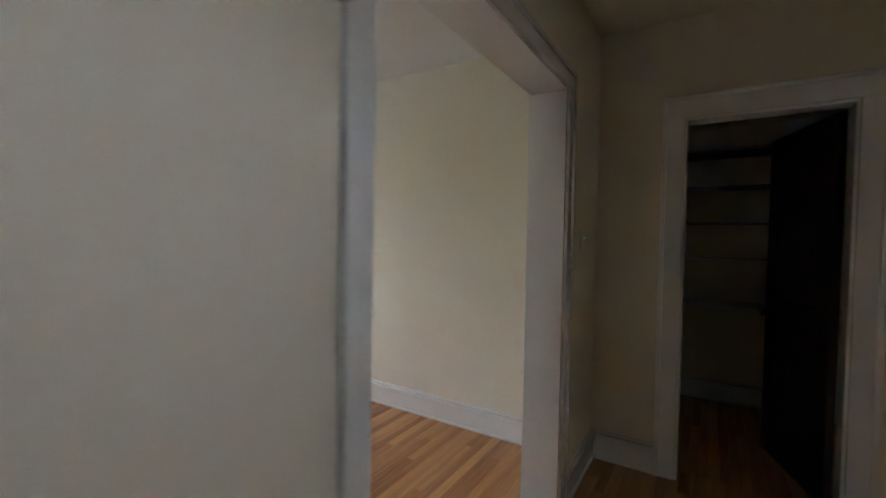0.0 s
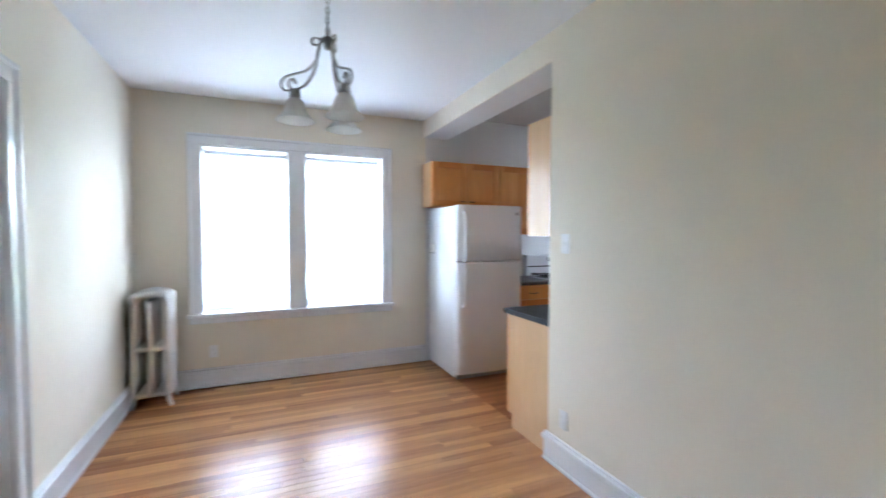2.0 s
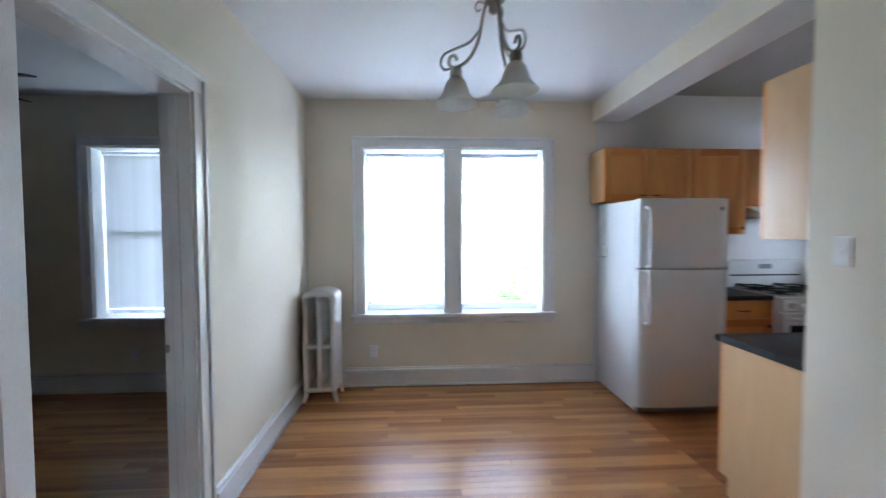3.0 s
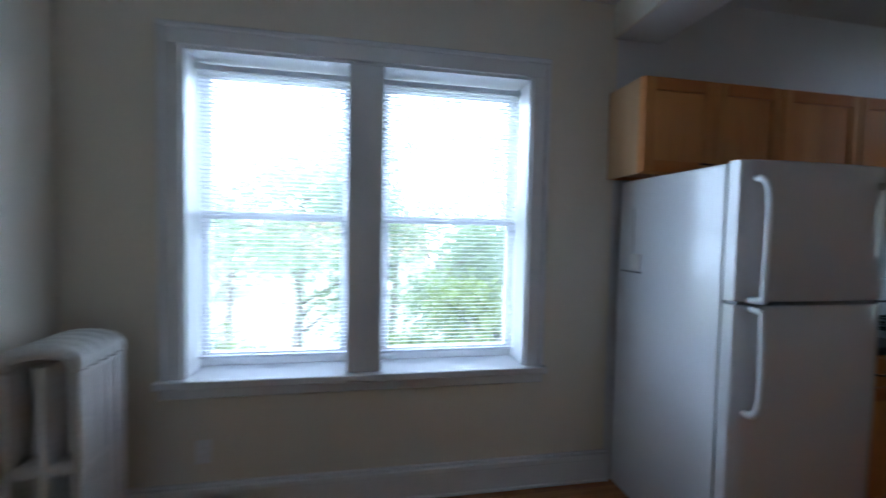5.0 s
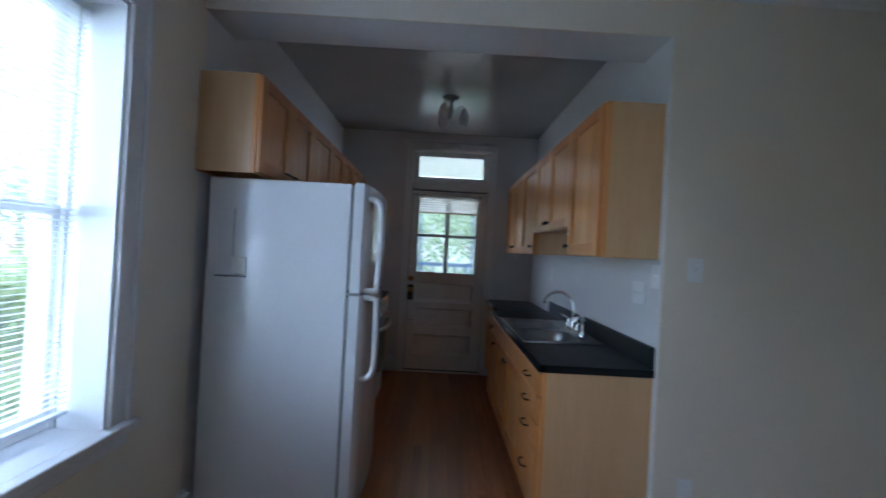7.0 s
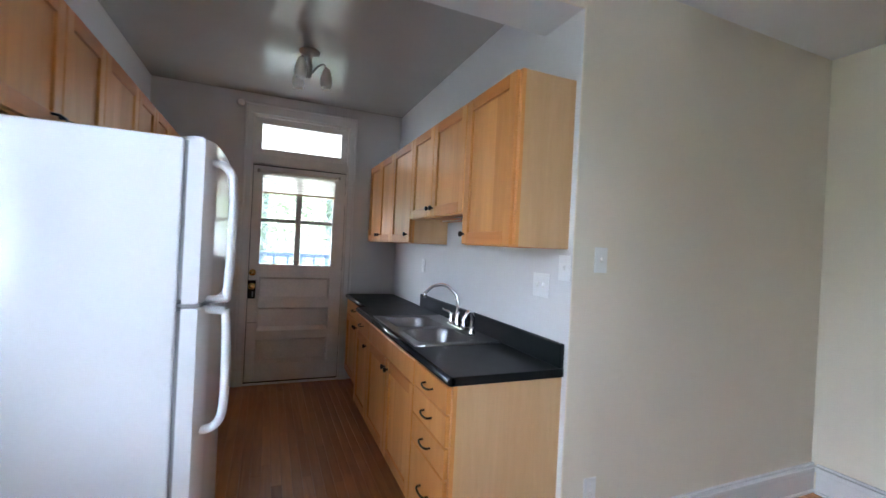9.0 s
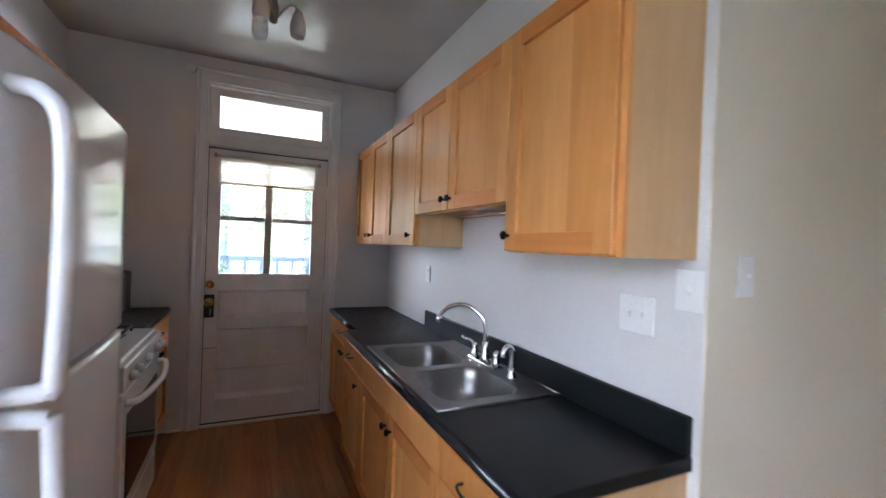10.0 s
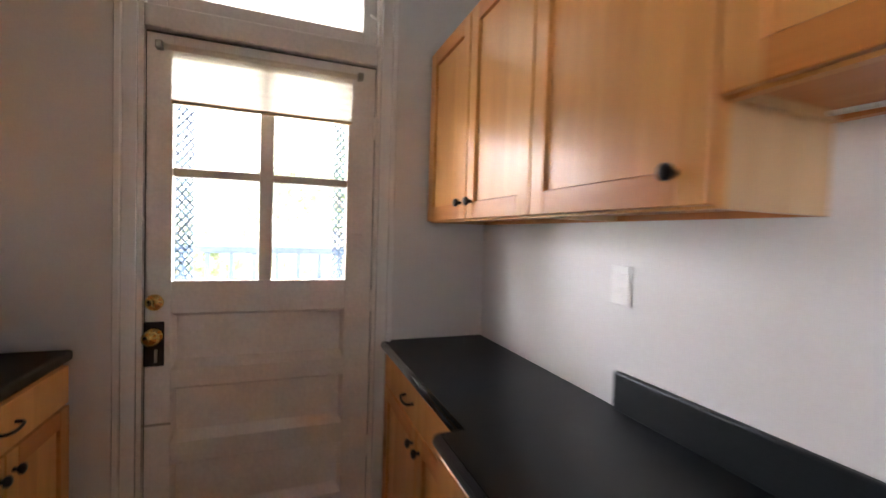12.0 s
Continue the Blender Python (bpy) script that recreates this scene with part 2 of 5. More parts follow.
def arc(points, steps=6):
    """A smooth curve through the points."""
    p = [Vector(q) for q in points]
    p = [2 * p[0] - p[1], *p, 2 * p[-1] - p[-2]]
    out = []
    for i in range(1, len(p) - 2):
        for k in range(steps):
            t = k / steps
            a, b, c, d = p[i - 1], p[i], p[i + 1], p[i + 2]
            out.append(0.5 * (2 * b + (c - a) * t + (2 * a - 5 * b + 4 * c - d) * t * t + (3 * b - a - 3 * c + d) * t ** 3))
    out.append(p[-2])
    return out


def thing(name, at, label="", category="", group="", kind=""):
    ob = new(name)
    ob.location = at
    ob.empty_display_size = 0.1
    ORG[ob.name] = Vector(at)
    return tagged(ob, label, category, group, kind)


def finish(name, bm, material, origin):
    bmesh.ops.recalc_face_normals(bm, faces=bm.faces)
    bmesh.ops.translate(bm, verts=bm.verts, vec=-origin)
    me = bpy.data.meshes.new(name)
    bm.to_mesh(me)
    bm.free()
    me.materials.append(material)
    return new(name, me)


def part(name, bm, material, parent, label=""):
    o = ORG[parent.name]
    ob = finish(name, bm, material, o)
    ob.parent = parent
    ORG[ob.name] = o
    return tagged(ob, label)


def single(name, bm, material, label="", category="", group="", kind="", at=(0, 0, 0)):
    ob = finish(name, bm, material, Vector(at))
    ob.location = at
    ORG[ob.name] = Vector(at)
    return tagged(ob, label, category, group, kind)


def structure(name, bm, material, label="", category=""):
    return single(name, bm, material, label, category, kind="structure")


def holed(bm, axis, a0, a1, u0, u1, z0, z1, holes):
    """A wall slab across axis from a0 to a1, along u0..u1, with holes (u0, u1, z0, z1)."""
    us = sorted({u0, u1, *[h[0] for h in holes], *[h[1] for h in holes]})
    for ua, ub in zip(us, us[1:]):
        mid = (ua + ub) / 2
        zs = [(z0, z1)]
        for h in holes:
            if h[0] < mid < h[1]:
                zs = [(z0, h[2]), (h[3], z1)]
        for za, zb in zs:
            if zb - za > 1e-4:
                if axis == "x":
                    box(bm, a0, a1, ua, ub, za, zb)
                else:
                    box(bm, ua, ub, a0, a1, za, zb)


# ---- plan ----
W, S, N, ED, HW, EK, DN = -4.51, 0.04, 2.755, -0.28, -0.10, -2.23, 5.63
CEIL, KCEIL, BEAM = 2.71, 2.79, 2.525
WALL_T = 0.30
WIN = (0.552, 2.282, 0.66, 2.27)
BWIN = (-1.895, -0.95, 0.66, 2.262)
BDOOR = (-2.515, -1.66, -0.1, 2.12)
KDOOR = (-3.682, -2.768, -0.1, 2.60)
HALLO = (0.716, 2.155, -0.1, 2.175)
CLOS = (0.38, 1.125, -0.1, 2.13)

b = B()
holed(b, "x", W - WALL_T, W, -3.6, 2.78, -0.1, 2.9, [WIN, BWIN])
structure("wall_west", b, CREAM, "cream painted wall with the double window", "wall")
b = B()
holed(b, "x", W - WALL_T, W, 2.78, DN + 0.25, -0.1, 2.9, [])
structure("wall_west_kitchen", b, KITCHEN_WHITE, "white painted kitchen wall behind the range", "wall")
b = B()
holed(b, "y", DN, DN + 0.25, W, EK + 0.12, -0.1, 2.9, [KDOOR])
structure("wall_north_kitchen", b, KITCHEN_WHITE, "white painted kitchen wall around the back door", "wall")
b = B()
box(b, EK, EK + 0.12, 2.84, DN, -0.1, 2.9)
box(b, EK, EK + 0.003, N + 0.004, 2.84, -0.1, 2.9)
structure("wall_east_kitchen", b, KITCHEN_WHITE, "white painted kitchen wall behind the sink counter", "wall")
b = B()
box(b, EK + 0.003, ED, N, 2.84, -0.1, 2.9)
structure("wall_north_dining", b, CREAM, "cream painted partition wall with a light switch", "wall")
b = B()
holed(b, "x", ED, HW, -1.6, 2.99, -0.1, 2.9, [HALLO])
structure("wall_east_dining", b, CREAM, "cream painted wall with the wide hall opening", "wall")
b = B()
holed(b, "y", S - 0.13, S, W, ED, -0.1, 2.9, [BDOOR])
structure("wall_south_dining", b, CREAM, "cream painted wall with the bedroom doorway", "wall")
b = B()
holed(b, "y", 2.87, 2.99, HW, 2.1, -0.1, 2.9, [CLOS])
structure("wall_north_hall", b, CREAM, "cream painted hall wall with the closet doorway", "wall")
# Unseen opening added to light the hall; extra wall depth narrows its beam.
b = B()
holed(b, "x", 2.0, 2.38, -1.6, 2.87, -0.1, 2.9, [(0.10, 0.36, 1.50, 1.86)])
structure("wall_east_hall", b, CREAM, "cream painted hall wall with an added light opening behind the walker", "wall")
b = B()
box(b, HW, 2.1, -1.7, -1.6, -0.1, 2.9)
structure("wall_south_hall", b, CREAM, "cream painted hall wall", "wall")
b = B()
box(b, 0.0, 0.1, 2.99, 4.6, -0.1, 2.9)
box(b, 1.75, 1.85, 2.99, 4.6, -0.1, 2.9)
box(b, 0.0, 1.85, 4.5, 4.6, -0.1, 2.9)
structure("wall_closet", b, CREAM, "cream painted closet walls", "wall")
b = B()
box(b, W, ED, -3.7, -3.6, -0.1, 2.9)
box(b, ED - 0.1, ED, -3.6, S - 0.13, -0.1, 2.9)
structure("wall_bedroom", b, CREAM, "cream painted bedroom walls", "wall")

b = B()
box(b, W, ED, S, N, CEIL, 2.9)
structure("ceiling_dining", b, CEILING_WHITE, "white painted dining room ceiling", "ceiling")
b = B()
box(b, W, EK, N, N + 0.012, BEAM, 2.9)
structure("beam_face", b, CREAM, "cream painted face of the beam over the kitchen opening", "beam")
b = B()
box(b, W, EK, N + 0.012, 3.05, BEAM + 0.001, 2.9)
structure("beam", b, KITCHEN_WHITE, "white painted underside of the beam over the kitchen opening", "beam")
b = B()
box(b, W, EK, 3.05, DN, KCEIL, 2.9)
structure("ceiling_kitchen", b, CEILING_GLOSS, "glossy off-white kitchen ceiling, greyed for the dim kitchen", "ceiling")
b = B()
box(b, W, ED, -3.6, S - 0.13, CEIL, 2.9)
structure("ceiling_bedroom", b, CEILING_WHITE, "white painted bedroom ceiling", "ceiling")
b = B()
box(b, HW, 2.1, -1.7, 2.87, CEIL, 2.9)
box(b, 0.1, 1.75, 2.99, 4.5, CEIL, 2.9)
structure("ceiling_hall", b, CREAM, "cream painted hall ceiling", "ceiling")

# ---- trim ----


def baseboard_run(bm, axis, face, u0, u1, sign, top=0.185):
    """A tall baseboard with a moulded cap and a shoe, on a wall face; sign points into the room."""
    for t, za, zb in ((0.018, 0.0, top - 0.045), (0.036, top - 0.045, top - 0.014), (0.016, top - 0.014, top), (0.030, 0.005, 0.022)):
        a, c = sorted((face, face + sign * t))
        if axis == "x":
            box(bm, a, c, u0, u1, za, zb, 0.003)
        else:
            box(bm, u0, u1, a, c, za, zb, 0.003)


def baseboard(axis, face, u0, u1, sign, label):
    bm = B()
    baseboard_run(bm, axis, face, u0, u1, sign)
    structure("baseboard", bm, TRIM, label, "baseboard")


baseboard("x", W, S, 2.80, 1, "tall white moulded baseboard under the window")
baseboard("y", S, W + 0.033, BDOOR[0] - 0.10, 1, "tall white moulded baseboard beside the bedroom door")
baseboard("y", S, BDOOR[1] + 0.10, ED, 1, "tall white moulded baseboard beside the bedroom door")
baseboard("y", N, EK - 0.02, ED, -1, "tall white moulded baseboard along the partition")
baseboard("x", ED, HALLO[1] + 0.10, N - 0.033, -1, "tall white moulded baseboard beside the hall opening")
baseboard("x", ED, S + 0.033, HALLO[0] - 0.10, -1, "tall white moulded baseboard beside the hall opening")
baseboard("x", HW, HALLO[1] + 0.10, 2.87, 1, "tall white moulded baseboard in the hall")
baseboard("x", HW, -1.6, HALLO[0] - 0.10, 1, "tall white moulded baseboard in the hall")
baseboard("y", 2.87, HW + 0.033, CLOS[0] - 0.10, -1, "tall white moulded baseboard beside the closet")
baseboard("y", 2.87, CLOS[1] + 0.10, 2.0, -1, "tall white moulded baseboard beside the closet")
baseboard("x", W, -3.6, S - 0.13, 1, "tall white moulded baseboard in the bedroom")
baseboard("y", 4.5, 0.1, 1.75, -1, "white baseboard at the back of the closet")
baseboard("y", DN, -3.88, KDOOR[0] - 0.1, -1, "white baseboard beside the back door")


def casing(name, axis, face, u0, u1, z1, sign, width, label, sill=None, head=None):
    """A moulded casing round an opening: flat board, raised outer band, inner bead."""
    t = thing(name, (face, (u0 + u1) / 2, 0) if axis == "x" else ((u0 + u1) / 2, face, 0), label, "casing", kind="structure")
    zb = 0.0 if sill is None else sill
    head = head or width

    def piece(nm, ua, ub, za, zb2, depth, bev):
        bm = B()
        a, c = sorted((face, face + sign * depth))
        if axis == "x":
            box(bm, a, c, ua, ub, za, zb2, bev)
        else:
            box(bm, ua, ub, a, c, za, zb2, bev)
        part(nm, bm, TRIM, t)
    piece("side_board", u0 - width, u0, zb, z1, 0.018, 0.002)
    piece("side_board", u1, u1 + width, zb, z1, 0.018, 0.002)
    piece("head_board", u0 - width, u1 + width, z1, z1 + head, 0.0185, 0.002)
    piece("outer_band", u0 - width - 0.012, u0 - width + 0.014, zb, z1 + head - 0.014, 0.030, 0.005)
    piece("outer_band", u1 + width - 0.014, u1 + width + 0.012, zb, z1 + head - 0.014, 0.030, 0.005)
    piece("outer_band", u0 - width - 0.012, u1 + width + 0.012, z1 + head - 0.014, z1 + head + 0.012, 0.0305, 0.005)
    return t


def lining(name, axis, a0, a1, u0, u1, z0, z1, label, bottom=False, t=0.02):
    """The boards that line an opening through a wall."""
    bm = B()
    if axis == "x":
        box(bm, a0, a1, u0, u0 + t, z0, z1)
        box(bm, a0, a1, u1 - t, u1, z0, z1)
        box(bm, a0, a1, u0 + t, u1 - t, z1 - t, z1)
        if bottom:
            box(bm, a0, a1, u0 + t, u1 - t, z0, z0 + t)
    else:
        box(bm, u0, u0 + t, a0, a1, z0, z1)
        box(bm, u1 - t, u1, a0, a1, z0, z1)
        box(bm, u0 + t, u1 - t, a0, a1, z1 - t, z1)
    structure(name, bm, TRIM, label, "jamb")


casing("trim_window", "x", W, WIN[0], WIN[1], WIN[3], 1, 0.085, "white moulded casing round the double window", sill=0.70)
casing("trim_bedroom_window", "x", W, BWIN[0], BWIN[1], BWIN[3], 1, 0.085, "white moulded casing round the bedroom window", sill=0.70)
casing("trim_bedroom_door", "y", S, BDOOR[0], BDOOR[1], BDOOR[3], 1, 0.085, "white moulded casing round the bedroom doorway")
casing("trim_hall", "x", HW, HALLO[0], HALLO[1], HALLO[3], 1, 0.075, "white moulded casing round the wide hall opening")
casing("trim_dining", "x", ED, HALLO[0], HALLO[1], HALLO[3], -1, 0.075, "white moulded casing round the wide hall opening")
casing("trim_closet", "y", 2.87, CLOS[0], CLOS[1], CLOS[3], -1, 0.10, "white moulded casing round the closet doorway", head=0.115)
casing("trim_back_door", "y", DN, KDOOR[0], KDOOR[1], KDOOR[3], -1, 0.06, "white painted casing round the back door and transom", head=0.09)
lining("jamb_hall", "x", ED - 0.003, HW + 0.003, HALLO[0] - 0.004, HALLO[1] + 0.004, 0, HALLO[3] + 0.004, "white jamb of the wide hall opening")
lining("jamb_bedroom", "y", S - 0.133, S + 0.003, BDOOR[0] - 0.004, BDOOR[1] + 0.004, 0, BDOOR[3] + 0.004, "white jamb of the bedroom doorway")
lining("jamb_closet", "y", 2.867, 2.993, CLOS[0] - 0.004, CLOS[1] + 0.004, 0, CLOS[3] + 0.004, "white jamb of the closet doorway")
lining("jamb_window", "x", W - WALL_T + 0.003, W + 0.003, WIN[0] - 0.004, WIN[1] + 0.004, WIN[2], WIN[3] + 0.004, "white deep lining of the double window", bottom=True)
lining("jamb_bedroom_window", "x", W - WALL_T + 0.003, W + 0.003, BWIN[0] - 0.004, BWIN[1] + 0.004, BWIN[2], BWIN[3] + 0.004, "white deep lining of the bedroom window", bottom=True)

# ---- windows and blinds ----


def sash_unit(t, y0, y1, z0, z1):
    """Double-hung sashes in x just outside the wall's inner face."""
    zm = 1.49
    x1 = W - 0.185
    for nm, za, zb, xo in (("upper_sash", zm - 0.02, z1, -0.035), ("lower_sash", z0, zm + 0.02, 0.0)):
        bm = B()
        xa, xb = x1 + xo - 0.032, x1 + xo
        st = 0.045
        box(bm, xa, xb, y0, y0 + st, za, zb, 0.003)
        box(bm, xa, xb, y1 - st, y1, za, zb, 0.003)
        box(bm, xa, xb, y0 + st, y1 - st, zb - (0.04 if nm == "lower_sash" else 0.05), zb, 0.003)
        box(bm, xa, xb, y0 + st, y1 - st, za, za + (0.07 if nm == "lower_sash" else 0.04), 0.003)
        s = part(nm, bm, TRIM, t)
        bm = B()
        box(bm, xa + 0.014, xa + 0.018, y0 + st, y1 - st, za + 0.04, zb - 0.04)
        pane = part("pane", bm, GLASS, s, "clear glass pane")
        pane.visible_shadow = False
    bm = B()
    box(bm, x1, x1 + 0.018, y0 - 0.001, y0 + 0.014, z0, z1)
    box(bm, x1, x1 + 0.018, y1 - 0.014, y1 + 0.001, z0, z1)
    part("stop", bm, TRIM, t)


def window(name, w, mullions, label):
    t = thing(name, (W, (w[0] + w[1]) / 2, w[2]), label, "window", kind="structure")
    bm = B()
    box(bm, W, W + 0.055, w[0] - 0.115, w[1] + 0.115, 0.66, 0.70, 0.008, 2)
    box(bm, W - 0.25, W + 0.004, w[0] + 0.017, w[1] - 0.017, 0.682, 0.699)
    part("window_sill", bm, TRIM, t, "white stool board with a rounded nose")
    bm = B()
    box(bm, W, W + 0.018, w[0] - 0.10, w[1] + 0.10, 0.605, 0.66, 0.004)
    part("apron", bm, TRIM, t)
    edges = [w[0] + 0.016, *[e for m in mullions for e in m], w[1] - 0.016]
    for m in mullions:
        bm = B()
        box(bm, W - 0.24, W + 0.012, m[0], m[1], 0.70, w[3] - 0.016, 0.004)
        part("mullion", bm, TRIM, t, "wide white mullion post")
    for a, c in zip(edges[::2], edges[1::2]):
        sash_unit(t, a, c, 0.70, w[3] - 0.016)
    return [(a, c) for a, c in zip(edges[::2], edges[1::2])]


SLAT_MESH = {}


def blind(y0, y1, ztop, zbot, tilt, label, stuff, pitch=0.0205):
    x = W - 0.135
    t = thing("venetian_blind", (x, (y0 + y1) / 2, ztop), label, "blind", group="window blinds")
    bm = B()
    box(bm, x - 0.018, x + 0.018, y0, y1, ztop - 0.028, ztop, 0.002)
    part("head_rail", bm, SLAT, t)
    bm = B()
    box(bm, x - 0.013, x + 0.013, y0, y1, zbot, zbot + 0.014, 0.003)
    part("bottom_rail", bm, SLAT, t)
    key = (round(y1 - y0, 4), tilt)
    if key not in SLAT_MESH:
        bm = B()
        h, a = (y1 - y0) / 2, radians(tilt)
        rows = []
        for k in range(4):
            u = -0.0125 + 0.025 * k / 3
            cz = 0.0014 * (1 - (u / 0.0125) ** 2)
            rows.append([bm.verts.new((u * math.cos(a), s, u * math.sin(a) + cz)) for s in (-h, h)])
        for p, q in zip(rows, rows[1:]):
            f = bm.faces.new((p[0], p[1], q[1], q[0]))
            f.smooth = True
        me = bpy.data.meshes.new("slat")
        bm.to_mesh(me)
        bm.free()
        me.materials.append(stuff)
        SLAT_MESH[key] = me
    n = int((ztop - 0.04 - zbot - 0.016) / pitch)
    for i in range(n):
        ob = new("slat", SLAT_MESH[key])
        ob.parent = t
        ob.location = (0, 0, -0.045 - i * pitch)
    for f in (0.12, 0.88):
        bm = B()
        yy = y0 + (y1 - y0) * f
        for xx in (x - 0.0135, x + 0.0135):
            box(bm, xx - 0.0006, xx + 0.0006, yy - 0.0006, yy + 0.0006, zbot + 0.01, ztop - 0.02)
        part("ladder_cord", bm, PLASTIC, t)
    bm = B()
    tube(bm, [(x + 0.022, y1 - 0.05, ztop - 0.02), (x + 0.024, y1 - 0.05, ztop - 0.75)], 0.003, 6)
    part("tilt_wand", bm, PLASTIC, t)


lights_y = window("window_1", WIN, [(1.315, 1.488)], "white double window with two double-hung sashes")
for a, c in lights_y:
    blind(a + 0.008, c - 0.008, 2.235, 0.755, 8, "white venetian blind lowered with open slats", SLAT)
lights_b = window("window_2", BWIN, [], "white double-hung bedroom window")
for a, c in lights_b:
    blind(a + 0.008, c - 0.008, 2.235, 0.735, 77, "white venetian blind lowered with half-closed slats", SLAT_DENSE)

# ---- back door with transom ----


def back_door():
    x0, x1 = KDOOR[0], KDOOR[1]
    y = DN
    lin = B()
    box(lin, x0 - 0.004, x0 + 0.016, y - 0.003, y + 0.25, 0, 2.604)
    box(lin, x1 - 0.016, x1 + 0.004, y - 0.003, y + 0.25, 0, 2.604)
    box(lin, x0 + 0.016, x1 - 0.016, y - 0.003, y + 0.25, 2.584, 2.604)
    box(lin, x0 + 0.016, x1 - 0.016, y - 0.004, y + 0.12, 2.128, 2.215, 0.004)
    box(lin, x0 + 0.016, x0 + 0.045, y + 0.058, y + 0.10, 0, 2.13)
    box(lin, x1 - 0.045, x1 - 0.016, y + 0.058, y + 0.10, 0, 2.13)
    box(lin, x0 + 0.045, x1 - 0.045, y + 0.058, y + 0.10, 2.09, 2.13)
    box(lin, x0 + 0.016, x1 - 0.016, y - 0.002, y + 0.25, -0.005, 0.014, 0.004)
    box(lin, x0 + 0.016, x1 - 0.016, y + 0.058, y + 0.10, 0.014, 0.035)
    box(lin, x0 + 0.016, x0 + 0.04, y + 0.052, y + 0.10, 2.215, 2.584)
    box(lin, x1 - 0.04, x1 - 0.016, y + 0.052, y + 0.10, 2.215, 2.584)
    structure("jamb_back_door", lin, DOOR_PAINT, "white painted frame of the back door and transom", "jamb")
    d = thing("door_1", ((x0 + x1) / 2, y, 0), "old white painted back door, four glass panes over three panels", "door", kind="structure")
    a, c = x0 + 0.022, x1 - 0.021
    ya, yb = y + 0.012, y + 0.056
    gx0, gx1, gz0, gz1 = -3.572, -2.905, 1.168, 2.03
    bm = B()
    box(bm, a, gx0, ya, yb, 0.030, 2.115, 0.002)
    box(bm, gx1, c, ya, yb, 0.030, 2.115, 0.002)
    box(bm, gx0, gx1, ya, yb, gz1, 2.115, 0.002)
    box(bm, gx0, gx1, ya, yb, 1.038, gz0, 0.002)
    rails = [(0.818, 0.742), (0.524, 0.436), (0.205, 0.030)]
    for hi, lo in rails:
        box(bm, gx0, gx1, ya, yb, lo, hi, 0.002)
    part("door_frame", bm, DOOR_PAINT, d)
    for hi, lo in ((1.038, 0.818), (0.742, 0.524), (0.436, 0.205)):
        bm = B()
        box(bm, gx0, gx1, ya + 0.024, yb - 0.008, lo, hi)
        rings = []
        for y, top, side, low in ((ya + 0.001, 0.0, 0.0, 0.0), (ya + 0.005, 0.003, 0.004, 0.006), (ya + 0.0235, 0.012, 0.016, 0.036)):
            rings.append([bm.verts.new(q) for q in ((gx0 + side, y, lo + low), (gx1 - side, y, lo + low), (gx1 - side, y, hi - top), (gx0 + side, y, hi - top))])
        for ra, rb in zip(rings, rings[1:]):
            for i in range(4):
                bm.faces.new((ra[i], ra[(i + 1) % 4], rb[(i + 1) % 4], rb[i]))
        part("panel", bm, DOOR_PAINT, d)
    mx0, mx1 = -3.262, -3.208
    bm = B()
    box(bm, mx0, mx1, ya + 0.006, yb - 0.006, gz0, gz1, 0.004)
    for xa, xb in ((gx0, mx0), (mx1, gx1)):
        box(bm, xa, xb, ya + 0.006, yb - 0.006, 1.578, 1.612, 0.004)
    part("muntin", bm, DOOR_PAINT, d)
    for xa, xb in ((gx0, mx0), (mx1, gx1)):
        for za, zb in ((gz0, 1.578), (1.612, gz1)):
            bm = B()
            box(bm, xa, xb, ya + 0.022, ya + 0.026, za, zb)
            p = part("pane", bm, GLASS, d, "clear glass pane")
            p.visible_shadow = False
    # Black strips fill the door's gaps to draw their shade as dark lines.
    bm = B()
    box(bm, x0 + 0.0162, a - 0.0005, ya + 0.018, ya + 0.030, 0.02, 2.125)
    box(bm, c + 0.0005, x1 - 0.0162, ya + 0.018, ya + 0.030, 0.02, 2.125)
    box(bm, x0 + 0.0162, x1 - 0.0162, ya + 0.018, ya + 0.030, 2.1155, 2.1275)
    box(bm, x0 + 0.0162, x1 - 0.0162, ya + 0.012, ya + 0.030, 0.0145, 0.0295)
    part("gap_shade", bm, BLACK, d, "black strip standing for the shade in the gap round the door")
    # lock and knob
    bm = B()
    lathe(bm, [(0.0, -0.012), (0.027, -0.012), (0.032, -0.004), (0.032, 0.0)], -3.628, ya - 0.001, 1.085, 20, "y")
    lock = part("deadbolt", bm, BRASS, d, "brass deadbolt rose")
    bm = B()
    box(bm, -3.632, -3.624, ya - 0.028, ya - 0.012, 1.072, 1.098, 0.002)
    part("thumb_turn", bm, BRASS, lock)
    bm = B()
    box(bm, -3.662, -3.594, ya - 0.004, ya, 0.835, 1.01, 0.003)
    plate = part("lock_plate", bm, BRONZE, d, "dark old lock plate")
    bm = B()
    lathe(bm, [(0.0, -0.07), (0.018, -0.068), (0.030, -0.055), (0.030, -0.045), (0.018, -0.034), (0.013, -0.028), (0.013, -0.012), (0.030, -0.010), (0.032, -0.004)], -3.628, ya, 0.955, 20, "y")
    part("knob", bm, BRASS, plate, "round brass knob")
    bm = B()
    tube(bm, [(-3.62, ya - 0.006, 0.90), (-3.618, ya - 0.018, 0.89), (-3.618, ya - 0.02, 0.855)], 0.005, 6)
    part("key", bm, NICKEL, plate)
    for z in (1.80, 1.02, 0.35):
        bm = B()
        box(bm, c - 0.004, c + 0.012, ya - 0.006, ya + 0.004, z, z + 0.10, 0.002)
        part("hinge", bm, DOOR_PAINT, d)
    bm = B()
